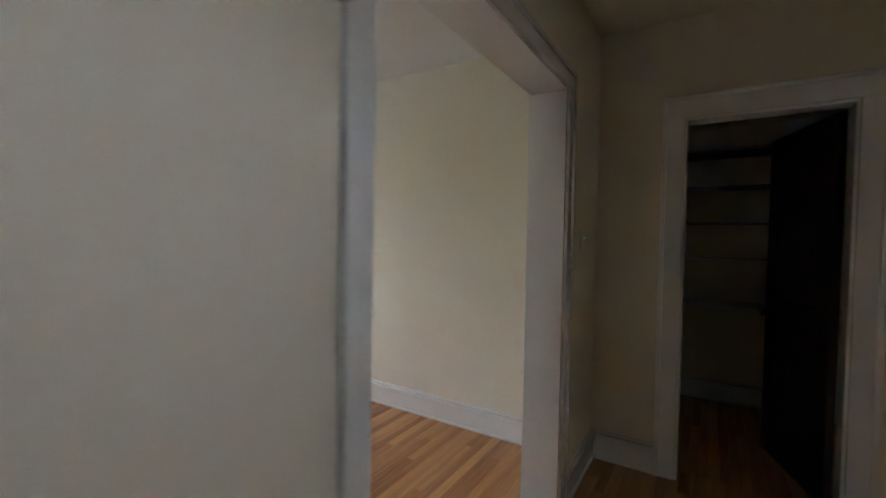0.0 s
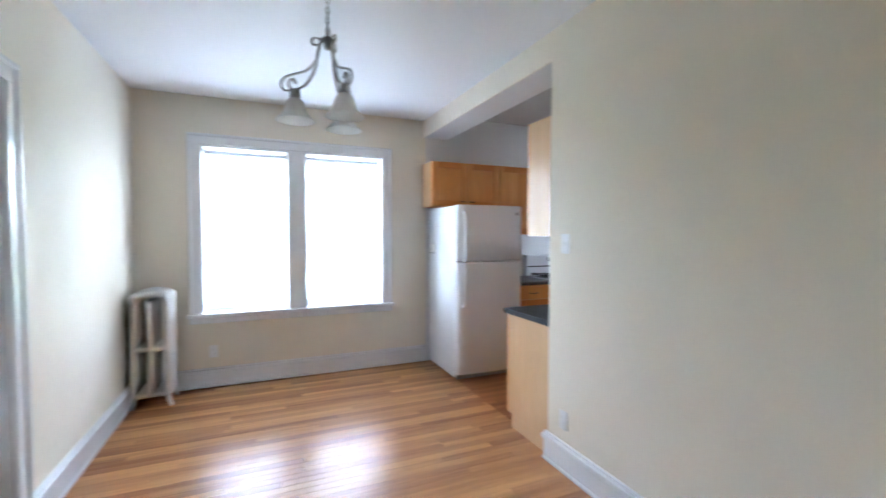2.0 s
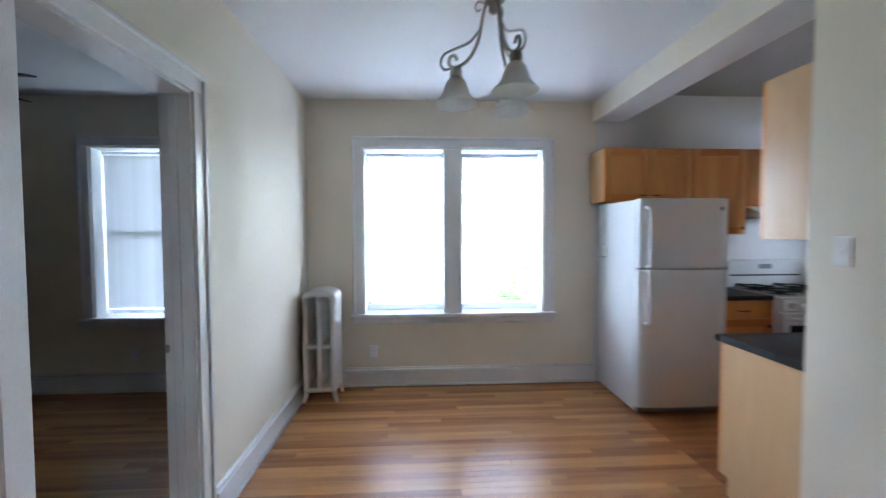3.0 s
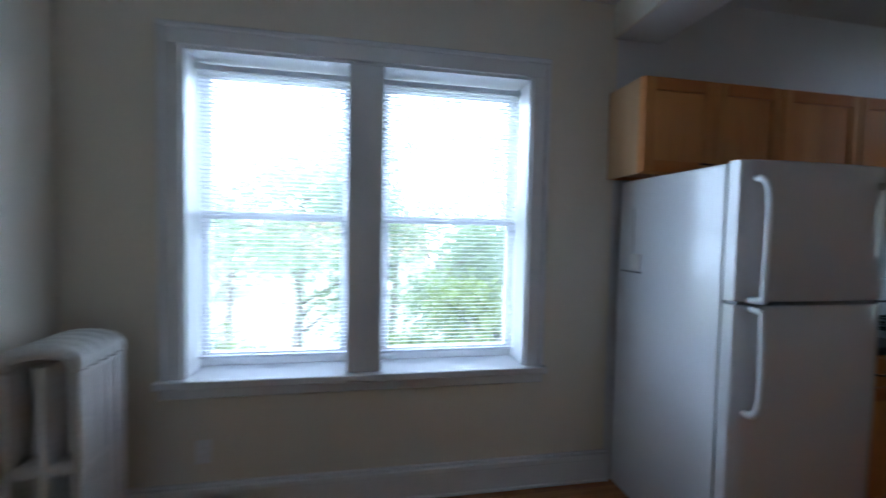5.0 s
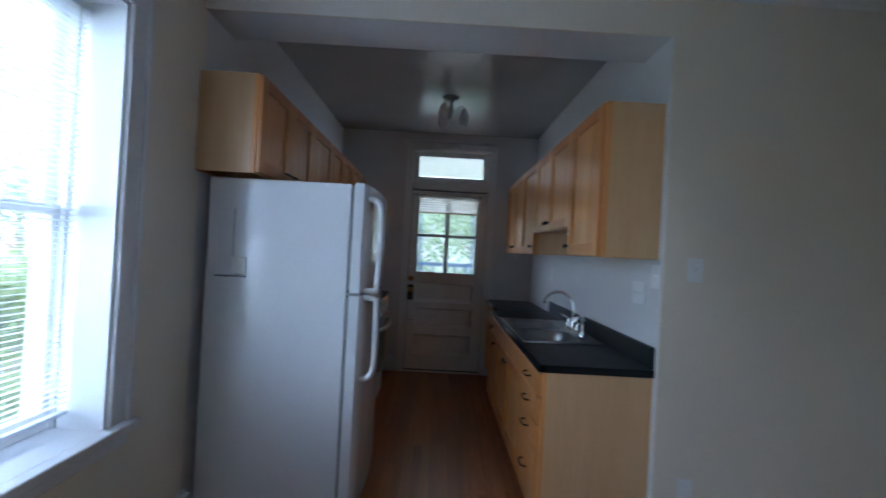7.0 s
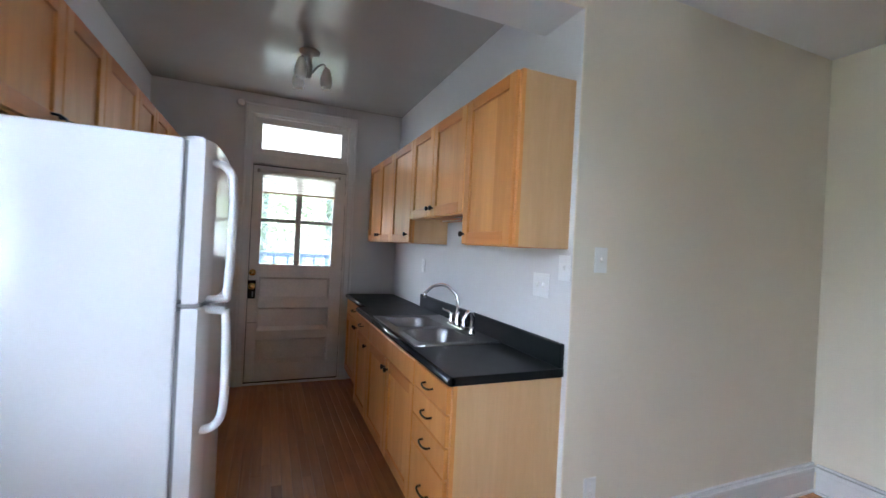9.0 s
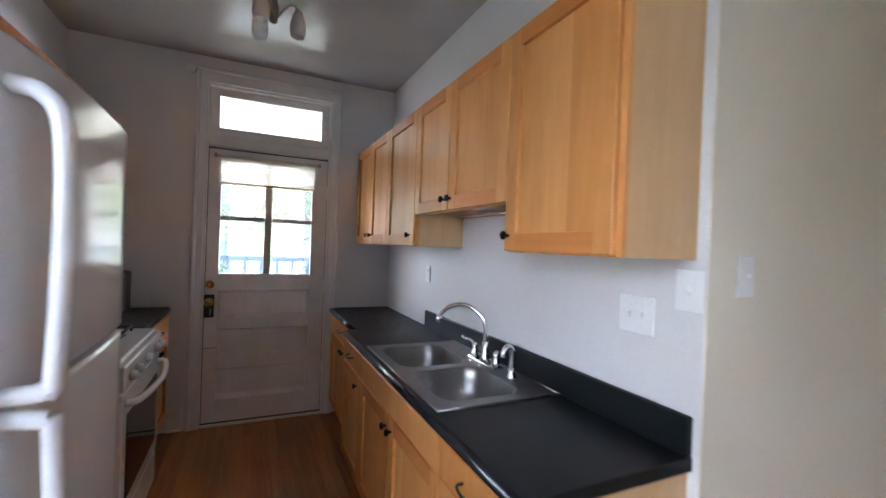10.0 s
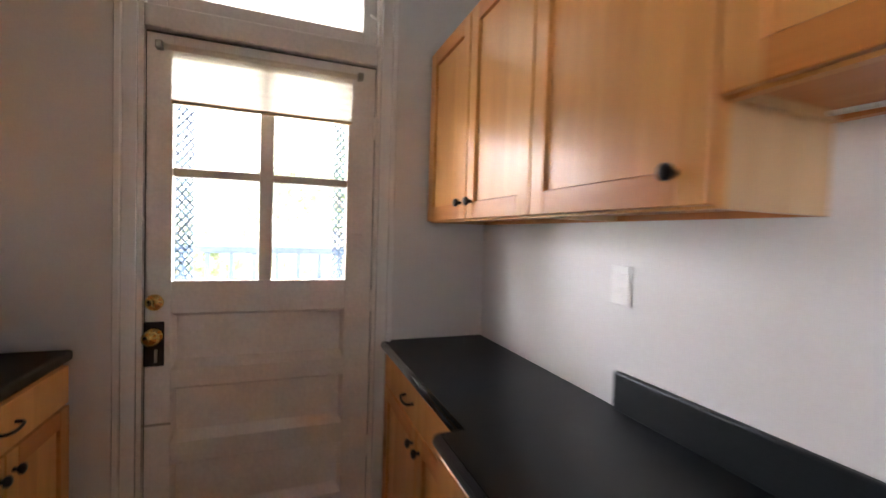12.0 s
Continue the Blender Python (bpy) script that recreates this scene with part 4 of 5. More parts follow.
mw = thing("microwave", (-4.28, 5.28, 0.926), "small black microwave oven on the worktop", "microwave")
bm = B()
box(bm, -4.47, -4.10, 5.04, 5.50, 0.938, 1.20, 0.008, 2)
part("case", bm, BLACK, mw)
bm = B()
box(bm, -4.10, -4.085, 5.045, 5.38, 0.945, 1.193, 0.004)
mdoor = part("door", bm, BLACK, mw)
bm = B()
box(bm, -4.085, -4.083, 5.075, 5.35, 0.975, 1.165)
part("window", bm, OVEN_GLASS, mdoor)
bm = B()
box(bm, -4.10, -4.086, 5.384, 5.495, 0.945, 1.193, 0.004)
part("control_panel", bm, BLACK, mw)
for yy in (5.08, 5.46):
    for xx in (-4.44, -4.13):
        bm = B()
        lathe(bm, [(0.012, 0.0), (0.012, 0.013)], xx, yy, 0.926, 8)
        part("foot", bm, GREY_PLASTIC, mw)


def gas_range():
    y0, y1, xf = 4.085, 4.845, -3.845
    t = thing("gas_range", (-4.17, 4.465, 0), "white gas range with black cast-iron grates and backguard", "range")
    bm = B()
    box(bm, W + 0.01, xf, y0, y1, 0.03, 0.90, 0.004)
    part("body", bm, APPLIANCE, t)
    bm = B()
    box(bm, W + 0.01, xf + 0.015, y0 - 0.001, y1 + 0.001, 0.90, 0.922, 0.008, 2)
    part("cooktop", bm, APPLIANCE, t)
    bm = B()
    box(bm, W + 0.01, W + 0.075, y0, y1, 0.922, 1.19, 0.012, 2)
    bg = part("backguard", bm, APPLIANCE, t)
    bm = B()
    box(bm, W + 0.075, W + 0.078, y0 + 0.02, y1 - 0.02, 1.035, 1.05)
    part("vent_slot", bm, BLACK, bg)
    bm = B()
    box(bm, W + 0.075, W + 0.079, 4.40, 4.53, 1.105, 1.15)
    part("clock", bm, GREY_PLASTIC, bg)
    for xx in (-4.32, -4.03):
        for yy in (4.27, 4.655):
            bm = B()
            lathe(bm, [(0.112, 0.0), (0.100, 0.004), (0.045, 0.004), (0.045, 0.016), (0.032, 0.022), (0.0, 0.022)], xx, yy, 0.922, 18)
            part("burner", bm, BLACK, t)
            bm = B()
            for k in range(4):
                a = math.pi / 2 * k + math.pi / 4
                ca, sa = math.cos(a), math.sin(a)
                tube(bm, [(xx + 0.15 * ca, yy + 0.15 * sa, 0.924), (xx + 0.145 * ca, yy + 0.145 * sa, 0.958), (xx + 0.03 * ca, yy + 0.03 * sa, 0.958)], 0.007, 6)
            for e, f in (((-0.105, -0.105), (0.105, -0.105)), ((0.105, -0.105), (0.105, 0.105)), ((0.105, 0.105), (-0.105, 0.105)), ((-0.105, 0.105), (-0.105, -0.105))):
                tube(bm, [(xx + e[0], yy + e[1], 0.95), (xx + f[0], yy + f[1], 0.95)], 0.007, 6)
            part("grate", bm, IRON, t)
    bm = B()
    vs = box(bm, xf, xf + 0.045, y0 + 0.002, y1 - 0.002, 0.80, 0.905, 0.006)
    cp = part("control_panel", bm, APPLIANCE, t)
    for yy in (4.16, 4.26, 4.46, 4.67, 4.77):
        bm = B()
        lathe(bm, [(0.022, 0.0), (0.022, 0.012), (0.017, 0.03), (0.0, 0.031)], xf + 0.045, yy, 0.852, 14, "x")
        part("control_knob", bm, APPLIANCE, cp)
    bm = B()
    box(bm, xf + 0.001, xf + 0.038, y0 + 0.006, y1 - 0.006, 0.25, 0.79, 0.008, 2)
    od = part("oven_door", bm, APPLIANCE, t)
    bm = B()
    box(bm, xf + 0.037, xf + 0.041, y0 + 0.075, y1 - 0.075, 0.32, 0.685, 0.001)
    part("oven_window", bm, OVEN_GLASS, od, "dark glass window")
    bm = B()
    tube(bm, arc([(xf + 0.035, y0 + 0.04, 0.745), (xf + 0.082, y0 + 0.09, 0.745), (xf + 0.112, 4.465, 0.742), (xf + 0.082, y1 - 0.09, 0.745), (xf + 0.035, y1 - 0.04, 0.745)], 6), 0.016, 10)
    part("door_handle", bm, APPLIANCE, od, "bowed white bar handle")
    bm = B()
    box(bm, xf + 0.001, xf + 0.034, y0 + 0.006, y1 - 0.006, 0.06, 0.24, 0.008, 2)
    part("drawer", bm, APPLIANCE, t)


gas_range()


def bowed_slab(bm, xb, xf, bow, y0, y1, z0, z1, n=14):
    """A door slab whose front bows outward along y, with softened edges."""
    rim = 0.010
    rings = []
    for z, ins in ((z0, rim), (z0 + 0.003, 0.003), (z0 + rim, 0.0), (z1 - rim, 0.0), (z1 - 0.003, 0.003), (z1, rim)):
        ring = [bm.verts.new((xb, y1, z)), bm.verts.new((xb, y0, z))]
        for i in range(n + 1):
            u = i / n
            edge = min(u, 1 - u)
            soft = 0.018 * max(0.0, 1 - edge / 0.05) ** 2
            ring.append(bm.verts.new((xf + bow * (1 - (2 * u - 1) ** 2) - soft - ins, y0 + (y1 - y0) * u, z)))
        rings.append(ring)
    m = len(rings[0])
    for a, c in zip(rings, rings[1:]):
        for i in range(m):
            f = bm.faces.new((a[i], a[(i + 1) % m], c[(i + 1) % m], c[i]))
            f.smooth = 2 <= i < m - 1
    bm.faces.new(rings[0][::-1])
    bm.faces.new(rings[-1])


def fridge():
    y0, y1 = 2.80, 3.518
    t = thing("refrigerator", (-4.08, 3.16, 0), "white top-freezer refrigerator with bowed handles", "refrigerator")
    bm = B()
    box(bm, -4.465, -3.765, y0, y1, 0.03, 1.725, 0.008, 2)
    part("body", bm, APPLIANCE, t)
    for nm, z0, z1 in (("freezer_door", 1.186, 1.73), ("fridge_door", 0.075, 1.172)):
        bm = B()
        bowed_slab(bm, -3.752, -3.686, 0.020, y0 - 0.002, y1 + 0.002, z0, z1)
        dd = part(nm, bm, APPLIANCE, t)
        bm = B()
        box(bm, -3.766, -3.751, y0 + 0.012, y1 - 0.012, z0 + 0.012, z1 - 0.012)
        part("gasket", bm, GREY_PLASTIC, dd)
        lo, hi = (1.20, 1.66) if nm == "freezer_door" else (0.75, 1.155)
        pts = [(-3.694, y0 + 0.05, hi), (-3.648, y0 + 0.05, hi - 0.01), (-3.622, y0 + 0.05, hi - 0.06), (-3.618, y0 + 0.05, (hi + lo) / 2), (-3.622, y0 + 0.05, lo + 0.06), (-3.648, y0 + 0.05, lo + 0.01), (-3.694, y0 + 0.05, lo)]
        if nm == "freezer_door":
            pts = pts[:4] + [(-3.624, y0 + 0.05, lo + 0.02), (-3.632, y0 + 0.05, lo), (-3.694, y0 + 0.05, lo - 0.006)]
        else:
            pts = [(-3.694, y0 + 0.05, hi + 0.006), (-3.632, y0 + 0.05, hi), (-3.624, y0 + 0.05, hi - 0.02)] + pts[3:]
        bm = B()
        tube(bm, arc(pts, 6), 0.015, 12)
        part("handle", bm, APPLIANCE, dd, "white bowed handle")
    bm = B()
    box(bm, -3.765, -3.70, y0 + 0.01, y0 + 0.05, 1.173, 1.185)
    part("hinge", bm, GREY_PLASTIC, t)
    bm = B()
    box(bm, -3.690, -3.678, y1 - 0.115, y1 - 0.05, 1.635, 1.665, 0.001)
    part("badge", bm, GREY_PLASTIC, t, "small grey name badge")
    bm = B()
    box(bm, -3.77, -3.735, y0 + 0.02, y1 - 0.02, 0.02, 0.072)
    part("toe_grille", bm, GREY_PLASTIC, t)
    for yy in (y0 + 0.06, y1 - 0.06):
        for xx in (-4.40, -3.82):
            bm = B()
            lathe(bm, [(0.02, 0.0), (0.02, 0.032)], xx, yy, 0.0, 10)
            part("foot", bm, GREY_PLASTIC, t)
    n = thing("magnet_clip", (-4.31, 2.80, 1.27), "small cream magnetic clip on the fridge side", "magnet")
    bm = B()
    box(bm, -4.335, -4.262, 2.784, 2.7995, 1.25, 1.335, 0.004)
    part("pocket", bm, PLASTIC, n)
    bm = B()
    box(bm, -4.41, -4.262, 2.780, 2.7995, 1.236, 1.243, 0.002)
    part("ledge", bm, GREY_PLASTIC, n)
    bm = B()
    box(bm, -4.334, -4.331, 2.7975, 2.7995, 1.3355, 1.575)
    part("strip", bm, GREY_PLASTIC, n)


fridge()

# ---- lamps ----


def chandelier():
    cx, cy = -2.34, 1.41
    t = thing("chandelier", (cx, cy, CEIL), "three-arm nickel chandelier with frosted bell glass shades", "chandelier")
    bm = B()
    lathe(bm, [(0.062, 0.0), (0.06, -0.012), (0.03, -0.028), (0.012, -0.034), (0.0, -0.035)], cx, cy, CEIL, 20)
    part("canopy", bm, NICKEL, t)
    z = CEIL - 0.034
    k = 0
    while z > 2.51:
        bm = B()
        pts = []
        for j in range(13):
            a = 2 * math.pi * j / 12
            u, v = 0.009 * math.cos(a), 0.017 * math.sin(a)
            pts.append((cx + (u if k % 2 else 0), cy + (0 if k % 2 else u), z - 0.012 + v))
        tube(bm, pts, 0.0025, 6)
        part("chain_link", bm, NICKEL, t)
        z -= 0.026
        k += 1
    bm = B()
    lathe(bm, [(0.0, 0.0), (0.010, -0.005), (0.014, -0.02), (0.009, -0.035), (0.032, -0.05), (0.040, -0.06), (0.020, -0.075), (0.024, -0.09), (0.014, -0.105), (0.0, -0.11)], cx, cy, 2.515, 18)
    part("hub", bm, NICKEL, t)
    for ang in ANGLES:
        ca, sa = math.cos(radians(ang)), math.sin(radians(ang))

        def at(r, z):
            return (cx + r * ca, cy + r * sa, z)
        bm = B()
        tube(bm, arc([at(0.030, 2.465), at(0.048, 2.40), at(0.068, 2.30), at(0.11, 2.222), at(0.165, 2.19), at(0.195, 2.205), at(0.19, 2.235), at(0.17, 2.24), at(0.16, 2.22)], 5), 0.0075, 8)
        tube(bm, arc([at(0.03, 2.455), at(0.068, 2.465), at(0.08, 2.44), at(0.068, 2.425), at(0.055, 2.435)], 5), 0.005, 6)
        tube(bm, arc([at(0.058, 2.35), at(0.105, 2.295), at(0.165, 2.27), at(0.215, 2.248), at(0.232, 2.21), at(0.215, 2.182), at(0.185, 2.187)], 5), 0.006, 6)
        arm = part("arm", bm, NICKEL, t)
        bm = B()
        lathe(bm, [(0.010, 0.03), (0.024, 0.02), (0.026, 0.0), (0.026, -0.02)], *at(0.165, 2.165), 16)
        part("socket_cup", bm, NICKEL, arm)
        bm = B()
        lathe(bm, [(0.026, 0.0), (0.042, -0.018), (0.051, -0.045), (0.058, -0.07), (0.075, -0.092), (0.094, -0.108), (0.098, -0.116), (0.092, -0.110), (0.072, -0.095), (0.054, -0.072), (0.047, -0.045), (0.038, -0.02), (0.022, -0.002)], *at(0.165, 2.145), 24)
        part("shade", bm, SHADE_GLASS, arm, "frosted bell glass shade")


ANGLES = (-99, 21, 141)
chandelier()


def kitchen_light():
    cx, cy = -3.285, 4.46
    t = thing("ceiling_light", (cx, cy, KCEIL), "three-shade brushed nickel ceiling light", "ceiling light")
    bm = B()
    lathe(bm, [(0.075, 0.0), (0.072, -0.012), (0.03, -0.03), (0.02, -0.04), (0.02, -0.09), (0.026, -0.10), (0.02, -0.19), (0.0, -0.20)], cx, cy, KCEIL, 20)
    part("canopy", bm, NICKEL, t)
    for ang in (0, 120, 240):
        ca, sa = math.cos(radians(ang)), math.sin(radians(ang))

        def at(r, z):
            return (cx + r * ca, cy + r * sa, KCEIL + z)
        bm = B()
        tube(bm, arc([at(0.02, -0.16), at(0.06, -0.10), at(0.10, -0.075), at(0.125, -0.10)], 5), 0.007, 8)
        arm = part("arm", bm, NICKEL, t)
        bm = B()
        lathe(bm, [(0.018, 0.0), (0.03, -0.03), (0.040, -0.07), (0.042, -0.11), (0.036, -0.14), (0.033, -0.138), (0.038, -0.11), (0.036, -0.07), (0.026, -0.03), (0.012, -0.002)], *at(0.125, -0.10), 18)
        part("shade", bm, SHADE_GLASS, arm, "frosted glass tulip shade")


kitchen_light()

# ---- radiator ----


def radiator():
    y0, y1 = 0.085, 0.37
    xs = [-4.37 + 0.062 * i for i in range(5)]
    t = thing("radiator", (-4.24, 0.24, 0), "white painted cast-iron column radiator on claw feet", "radiator")
    for i, x in enumerate(xs):
        for yy in (y0 + 0.028, (y0 + y1) / 2, y1 - 0.028):
            bm = B()
            tube(bm, [(x, yy, 0.11), (x, yy, 0.14), (x, yy, 0.5), (x, yy, 0.86), (x, yy, 0.90)], 0.027, 10)
            part("column", bm, RADIATOR_PAINT, t)
        top = [(x, y0 + 0.026, 0.88), (x, y0 + 0.04, 0.935), (x, (y0 + y1) / 2, 0.955), (x, y1 - 0.04, 0.935), (x, y1 - 0.026, 0.88)]
        bm = B()
        tube(bm, arc(top, 5), 0.029, 10)
        part("top_bend", bm, RADIATOR_PAINT, t)
        for z in (0.125, 0.50):
            bm = B()
            tube(bm, [(x, y0 + 0.012, z), (x, y1 - 0.012, z)], 0.026, 10)
            part("cross_tube", bm, RADIATOR_PAINT, t)
    for x in (xs[0], xs[-1]):
        for yy, s in ((y0 + 0.03, -1), (y1 - 0.03, 1)):
            bm = B()
            tube(bm, arc([(x, yy, 0.12), (x, yy + s * 0.012, 0.06), (x, yy + s * 0.03, 0.016)], 4), 0.022, 8, 0.016)
            part("foot", bm, RADIATOR_PAINT, t)
    bm = B()
    tube(bm, [(xs[0] - 0.02, 0.24, 0.125), (xs[0] - 0.09, 0.24, 0.125), (xs[0] - 0.09, 0.24, 0.0)], 0.016, 8)
    part("pipe", bm, RADIATOR_PAINT, t)


radiator()

# ---- plates on walls ----


def wall_plate(name, axis, face, sign, u, z, w, h, label, category, slots):
    at = (face, u, z) if axis == "x" else (u, face, z)
    t = thing(name, at, label, category)

    def slab(bm, du0, du1, dz0, dz1, d0, d1, bev=0.0):
        a, c = sorted((face + sign * d0, face + sign * d1))
        if axis == "x":
            box(bm, a, c, u + du0, u + du1, z + dz0, z + dz1, bev)
        else:
            box(bm, u + du0, u + du1, a, c, z + dz0, z + dz1, bev)
    # Grey slab behind the plate imitates the shadow line round its edge.
    bm = B()
    slab(bm, -w / 2 + 0.004, w / 2 - 0.004, -h / 2 + 0.004, h / 2 - 0.004, 0.0003, 0.0035)
    part("shadow_backing", bm, GREY_PLASTIC, t)
    bm = B()
    slab(bm, -w / 2, w / 2, -h / 2, h / 2, 0.003, 0.0085, 0.002)
    part("plate", bm, PLATE_WHITE, t)
    for s in slots:
        bm = B()
        slab(bm, *s[:4], 0.007, s[4] + 0.002, 0.001)
        part(s[5], bm, GREY_PLASTIC if s[5] == "socket_slot" else PLASTIC if s[5] in ("screw", "switch_frame") else PLATE_WHITE, t)


def outlet(axis, face, sign, u, z, label):
    slots = []
    for dz in (-0.02, 0.02):
        slots.append((-0.016, 0.016, dz - 0.014, dz + 0.014, 0.0095, "socket"))
        for du in (-0.007, 0.005):
            slots.append((du, du + 0.002, dz - 0.004, dz + 0.006, 0.0100, "socket_slot"))
    wall_plate("outlet", axis, face, sign, u, z, 0.072, 0.116, label, "outlet", slots)


def switch(axis, face, sign, u, z, label):
    wall_plate("light_switch", axis, face, sign, u, z, 0.075, 0.118, label, "switch", [(-0.006, 0.006, -0.012, 0.012, 0.009, "switch_frame"), (-0.004, 0.004, -0.002, 0.010, 0.018, "toggle")])


switch("y", N, -1, -2.072, 1.39, "white toggle light switch on the cream wall")
outlet("y", N, -1, -2.07, 0.318, "white double outlet low on the cream wall")
outlet("x", W, 1, 0.642, 0.338, "cream painted outlet under the window")
outlet("x", EK, -1, 4.70, 1.25, "white double outlet over the corner worktop")
wall_plate("light_switch", "x", EK, -1, 2.975, 1.25, 0.13, 0.118, "white double toggle switch plate over the worktop", "switch", [q for du in (-0.024, 0.024) for q in ((du - 0.006, du + 0.006, -0.012, 0.012, 0.0085, "switch_frame"), (du - 0.004, du + 0.004, -0.002, 0.010, 0.018, "toggle"), (du - 0.003, du + 0.003, 0.028, 0.033, 0.0085, "screw"), (du - 0.003, du + 0.003, -0.033, -0.028, 0.0085, "screw"))])
wall_plate("light_switch", "x", EK, -1, 2.80, 1.345, 0.085, 0.118, "white switch plate at the kitchen wall's end", "switch", [(-0.006, 0.006, -0.012, 0.012, 0.009, "switch_frame"), (-0.004, 0.004, -0.002, 0.010, 0.016, "toggle")])
wall_plate("light_switch", "x", HW, 1, 2.51, 1.42, 0.075, 0.118, "white toggle light switch in the dark hall", "switch", [(-0.004, 0.004, -0.002, 0.010, 0.018, "toggle")])
outlet("x", W, 1, -1.55, 0.36, "outlet low on the bedroom wall")

bm = B()
lathe(bm, [(0.065, 0.0), (0.065, -0.02), (0.05, -0.034), (0.0, -0.036)], 0.577, 2.6, CEIL, 24)
single("smoke_detector", bm, PLASTIC, "round white smoke detector on the hall ceiling", "smoke detector", at=(0.577, 2.6, CEIL))
bm = B()
lathe(bm, [(0.03, -0.03), (0.035, -0.02), (0.035, -0.001)], -3.79, DN, 2.68, 16, "y")
single("door_chime", bm, PLASTIC, "small round white chime beside the door casing", "chime", at=(-3.79, DN, 2.68))

# ---- bedroom door leaf, fan; closet ----


def turned(bm, hinge, deg):
    bmesh.ops.rotate(bm, verts=bm.verts, cent=hinge, matrix=Matrix.Rotation(radians(deg), 3, "Z"))
    return bm


def leaf(name, hinge, width, height, deg, material, label, knob_mat):
    """A door leaf lying along +x from its hinge, then turned."""
    t = thing(name, hinge, label, "door", kind="structure")
    h = Vector(hinge)
    bm = B()
    rail = 0.11
    box(bm, h.x, h.x + rail, h.y, h.y + 0.04, 0.01, height, 0.002)
    box(bm, h.x + width - rail, h.x + width, h.y, h.y + 0.04, 0.01, height, 0.002)
    for a, c in ((0.01, 0.22), (0.92, 1.06), (height - 0.12, height)):
        box(bm, h.x + rail, h.x + width - rail, h.y, h.y + 0.04, a, c, 0.002)
    part("door_frame", turned(bm, h, deg), material, t)
    for a, c in ((0.22, 0.92), (1.06, height - 0.12)):
        bm = B()
        box(bm, h.x + rail, h.x + width - rail, h.y + 0.012, h.y + 0.028, a, c)
        part("panel", turned(bm, h, deg), material, t)
    for s in (-1, 1):
        bm = B()
        y = h.y + (0.04 if s > 0 else 0.0)
        lathe(bm, [(0.022, 0.0), (0.022, s * 0.004), (0.009, s * 0.006), (0.009, s * 0.03), (0.026, s * 0.04), (0.026, s * 0.052), (0.0, s * 0.06)], h.x + width - 0.06, y, 0.95, 14, "y")
        part("knob", turned(bm, h, deg), knob_mat, t)
    return t


leaf("door_2", (BDOOR[1] - 0.02, S - 0.14, 0), 0.77, 2.10, -95, TRIM, "white painted bedroom door standing wide open", BRONZE)
leaf("door_3", (CLOS[1] - 0.02, 2.995, 0), 0.71, 2.10, 107, DARK_DOOR, "dark stained closet door standing open into the closet", BRASS)


bm = B()
box(bm, BDOOR[0] + 0.0165, BDOOR[0] + 0.028, S - 0.09, S - 0.05, 0.0, 2.09, 0.003)
structure("door_stop", bm, TRIM, "white stop strip on the bedroom jamb", "trim")
bm = B()
box(bm, BDOOR[0] + 0.0165, BDOOR[0] + 0.020, S - 0.13, S - 0.112, 0.92, 0.955, 0.001)
single("strike_plate", bm, NICKEL, "small metal strike plate let into the bedroom jamb", "strike plate", at=(BDOOR[0] + 0.018, S - 0.12, 0.94))


def fan():
    cx, cy = FAN
    t = thing("ceiling_fan", (cx, cy, CEIL), "ceiling fan with dark wooden blades", "ceiling fan")
    bm = B()
    lathe(bm, [(0.07, 0.0), (0.06, -0.05), (0.015, -0.06), (0.015, -0.16), (0.09, -0.18), (0.11, -0.22), (0.10, -0.30), (0.05, -0.34), (0.0, -0.345)], cx, cy, CEIL, 20)
    part("motor", bm, BRONZE, t)
    for k in range(5):
        a = radians(FAN_TURN + 72 * k)
        bm = B()
        vs = box(bm, 0.16, 0.62, -0.065, 0.065, -0.005, 0.005, 0.002)
        box(bm, 0.08, 0.2, -0.015, 0.015, -0.004, 0.004)
        bmesh.ops.rotate(bm, verts=bm.verts, cent=(0, 0, 0), matrix=Matrix.Rotation(radians(12), 3, "X"))
        bmesh.ops.rotate(bm, verts=bm.verts, cent=(0, 0, 0), matrix=Matrix.Rotation(a, 3, "Z"))
        bmesh.ops.translate(bm, verts=bm.verts, vec=(cx, cy, CEIL - 0.25))
        part("blade", bm, DARK_WOOD, t)


FAN, FAN_TURN = (-3.24, -1.96), 97
fan()

shelf = thing("closet_shelf_unit", (0.9, 4.3, 0), "white painted closet shelves, all empty", "shelf")
for z in (0.90, 1.28, 1.59, 1.89, 2.17):
    bm = B()
    box(bm, 0.1, 1.75, 4.12, 4.498, z - 0.022, z, 0.002)
    part("shelf_board", bm, TRIM, shelf)
bm = B()
box(bm, 0.1, 1.75, 4.10, 4.118, 2.17, 2.34, 0.003)
part("fascia", bm, TRIM, shelf)

# ---- outdoors ----
bm = B()
box(bm, -400, 400, -400, 400, -3.7, -3.5)
structure("ground", bm, GRASS, "lawn and yards behind the building", "ground")


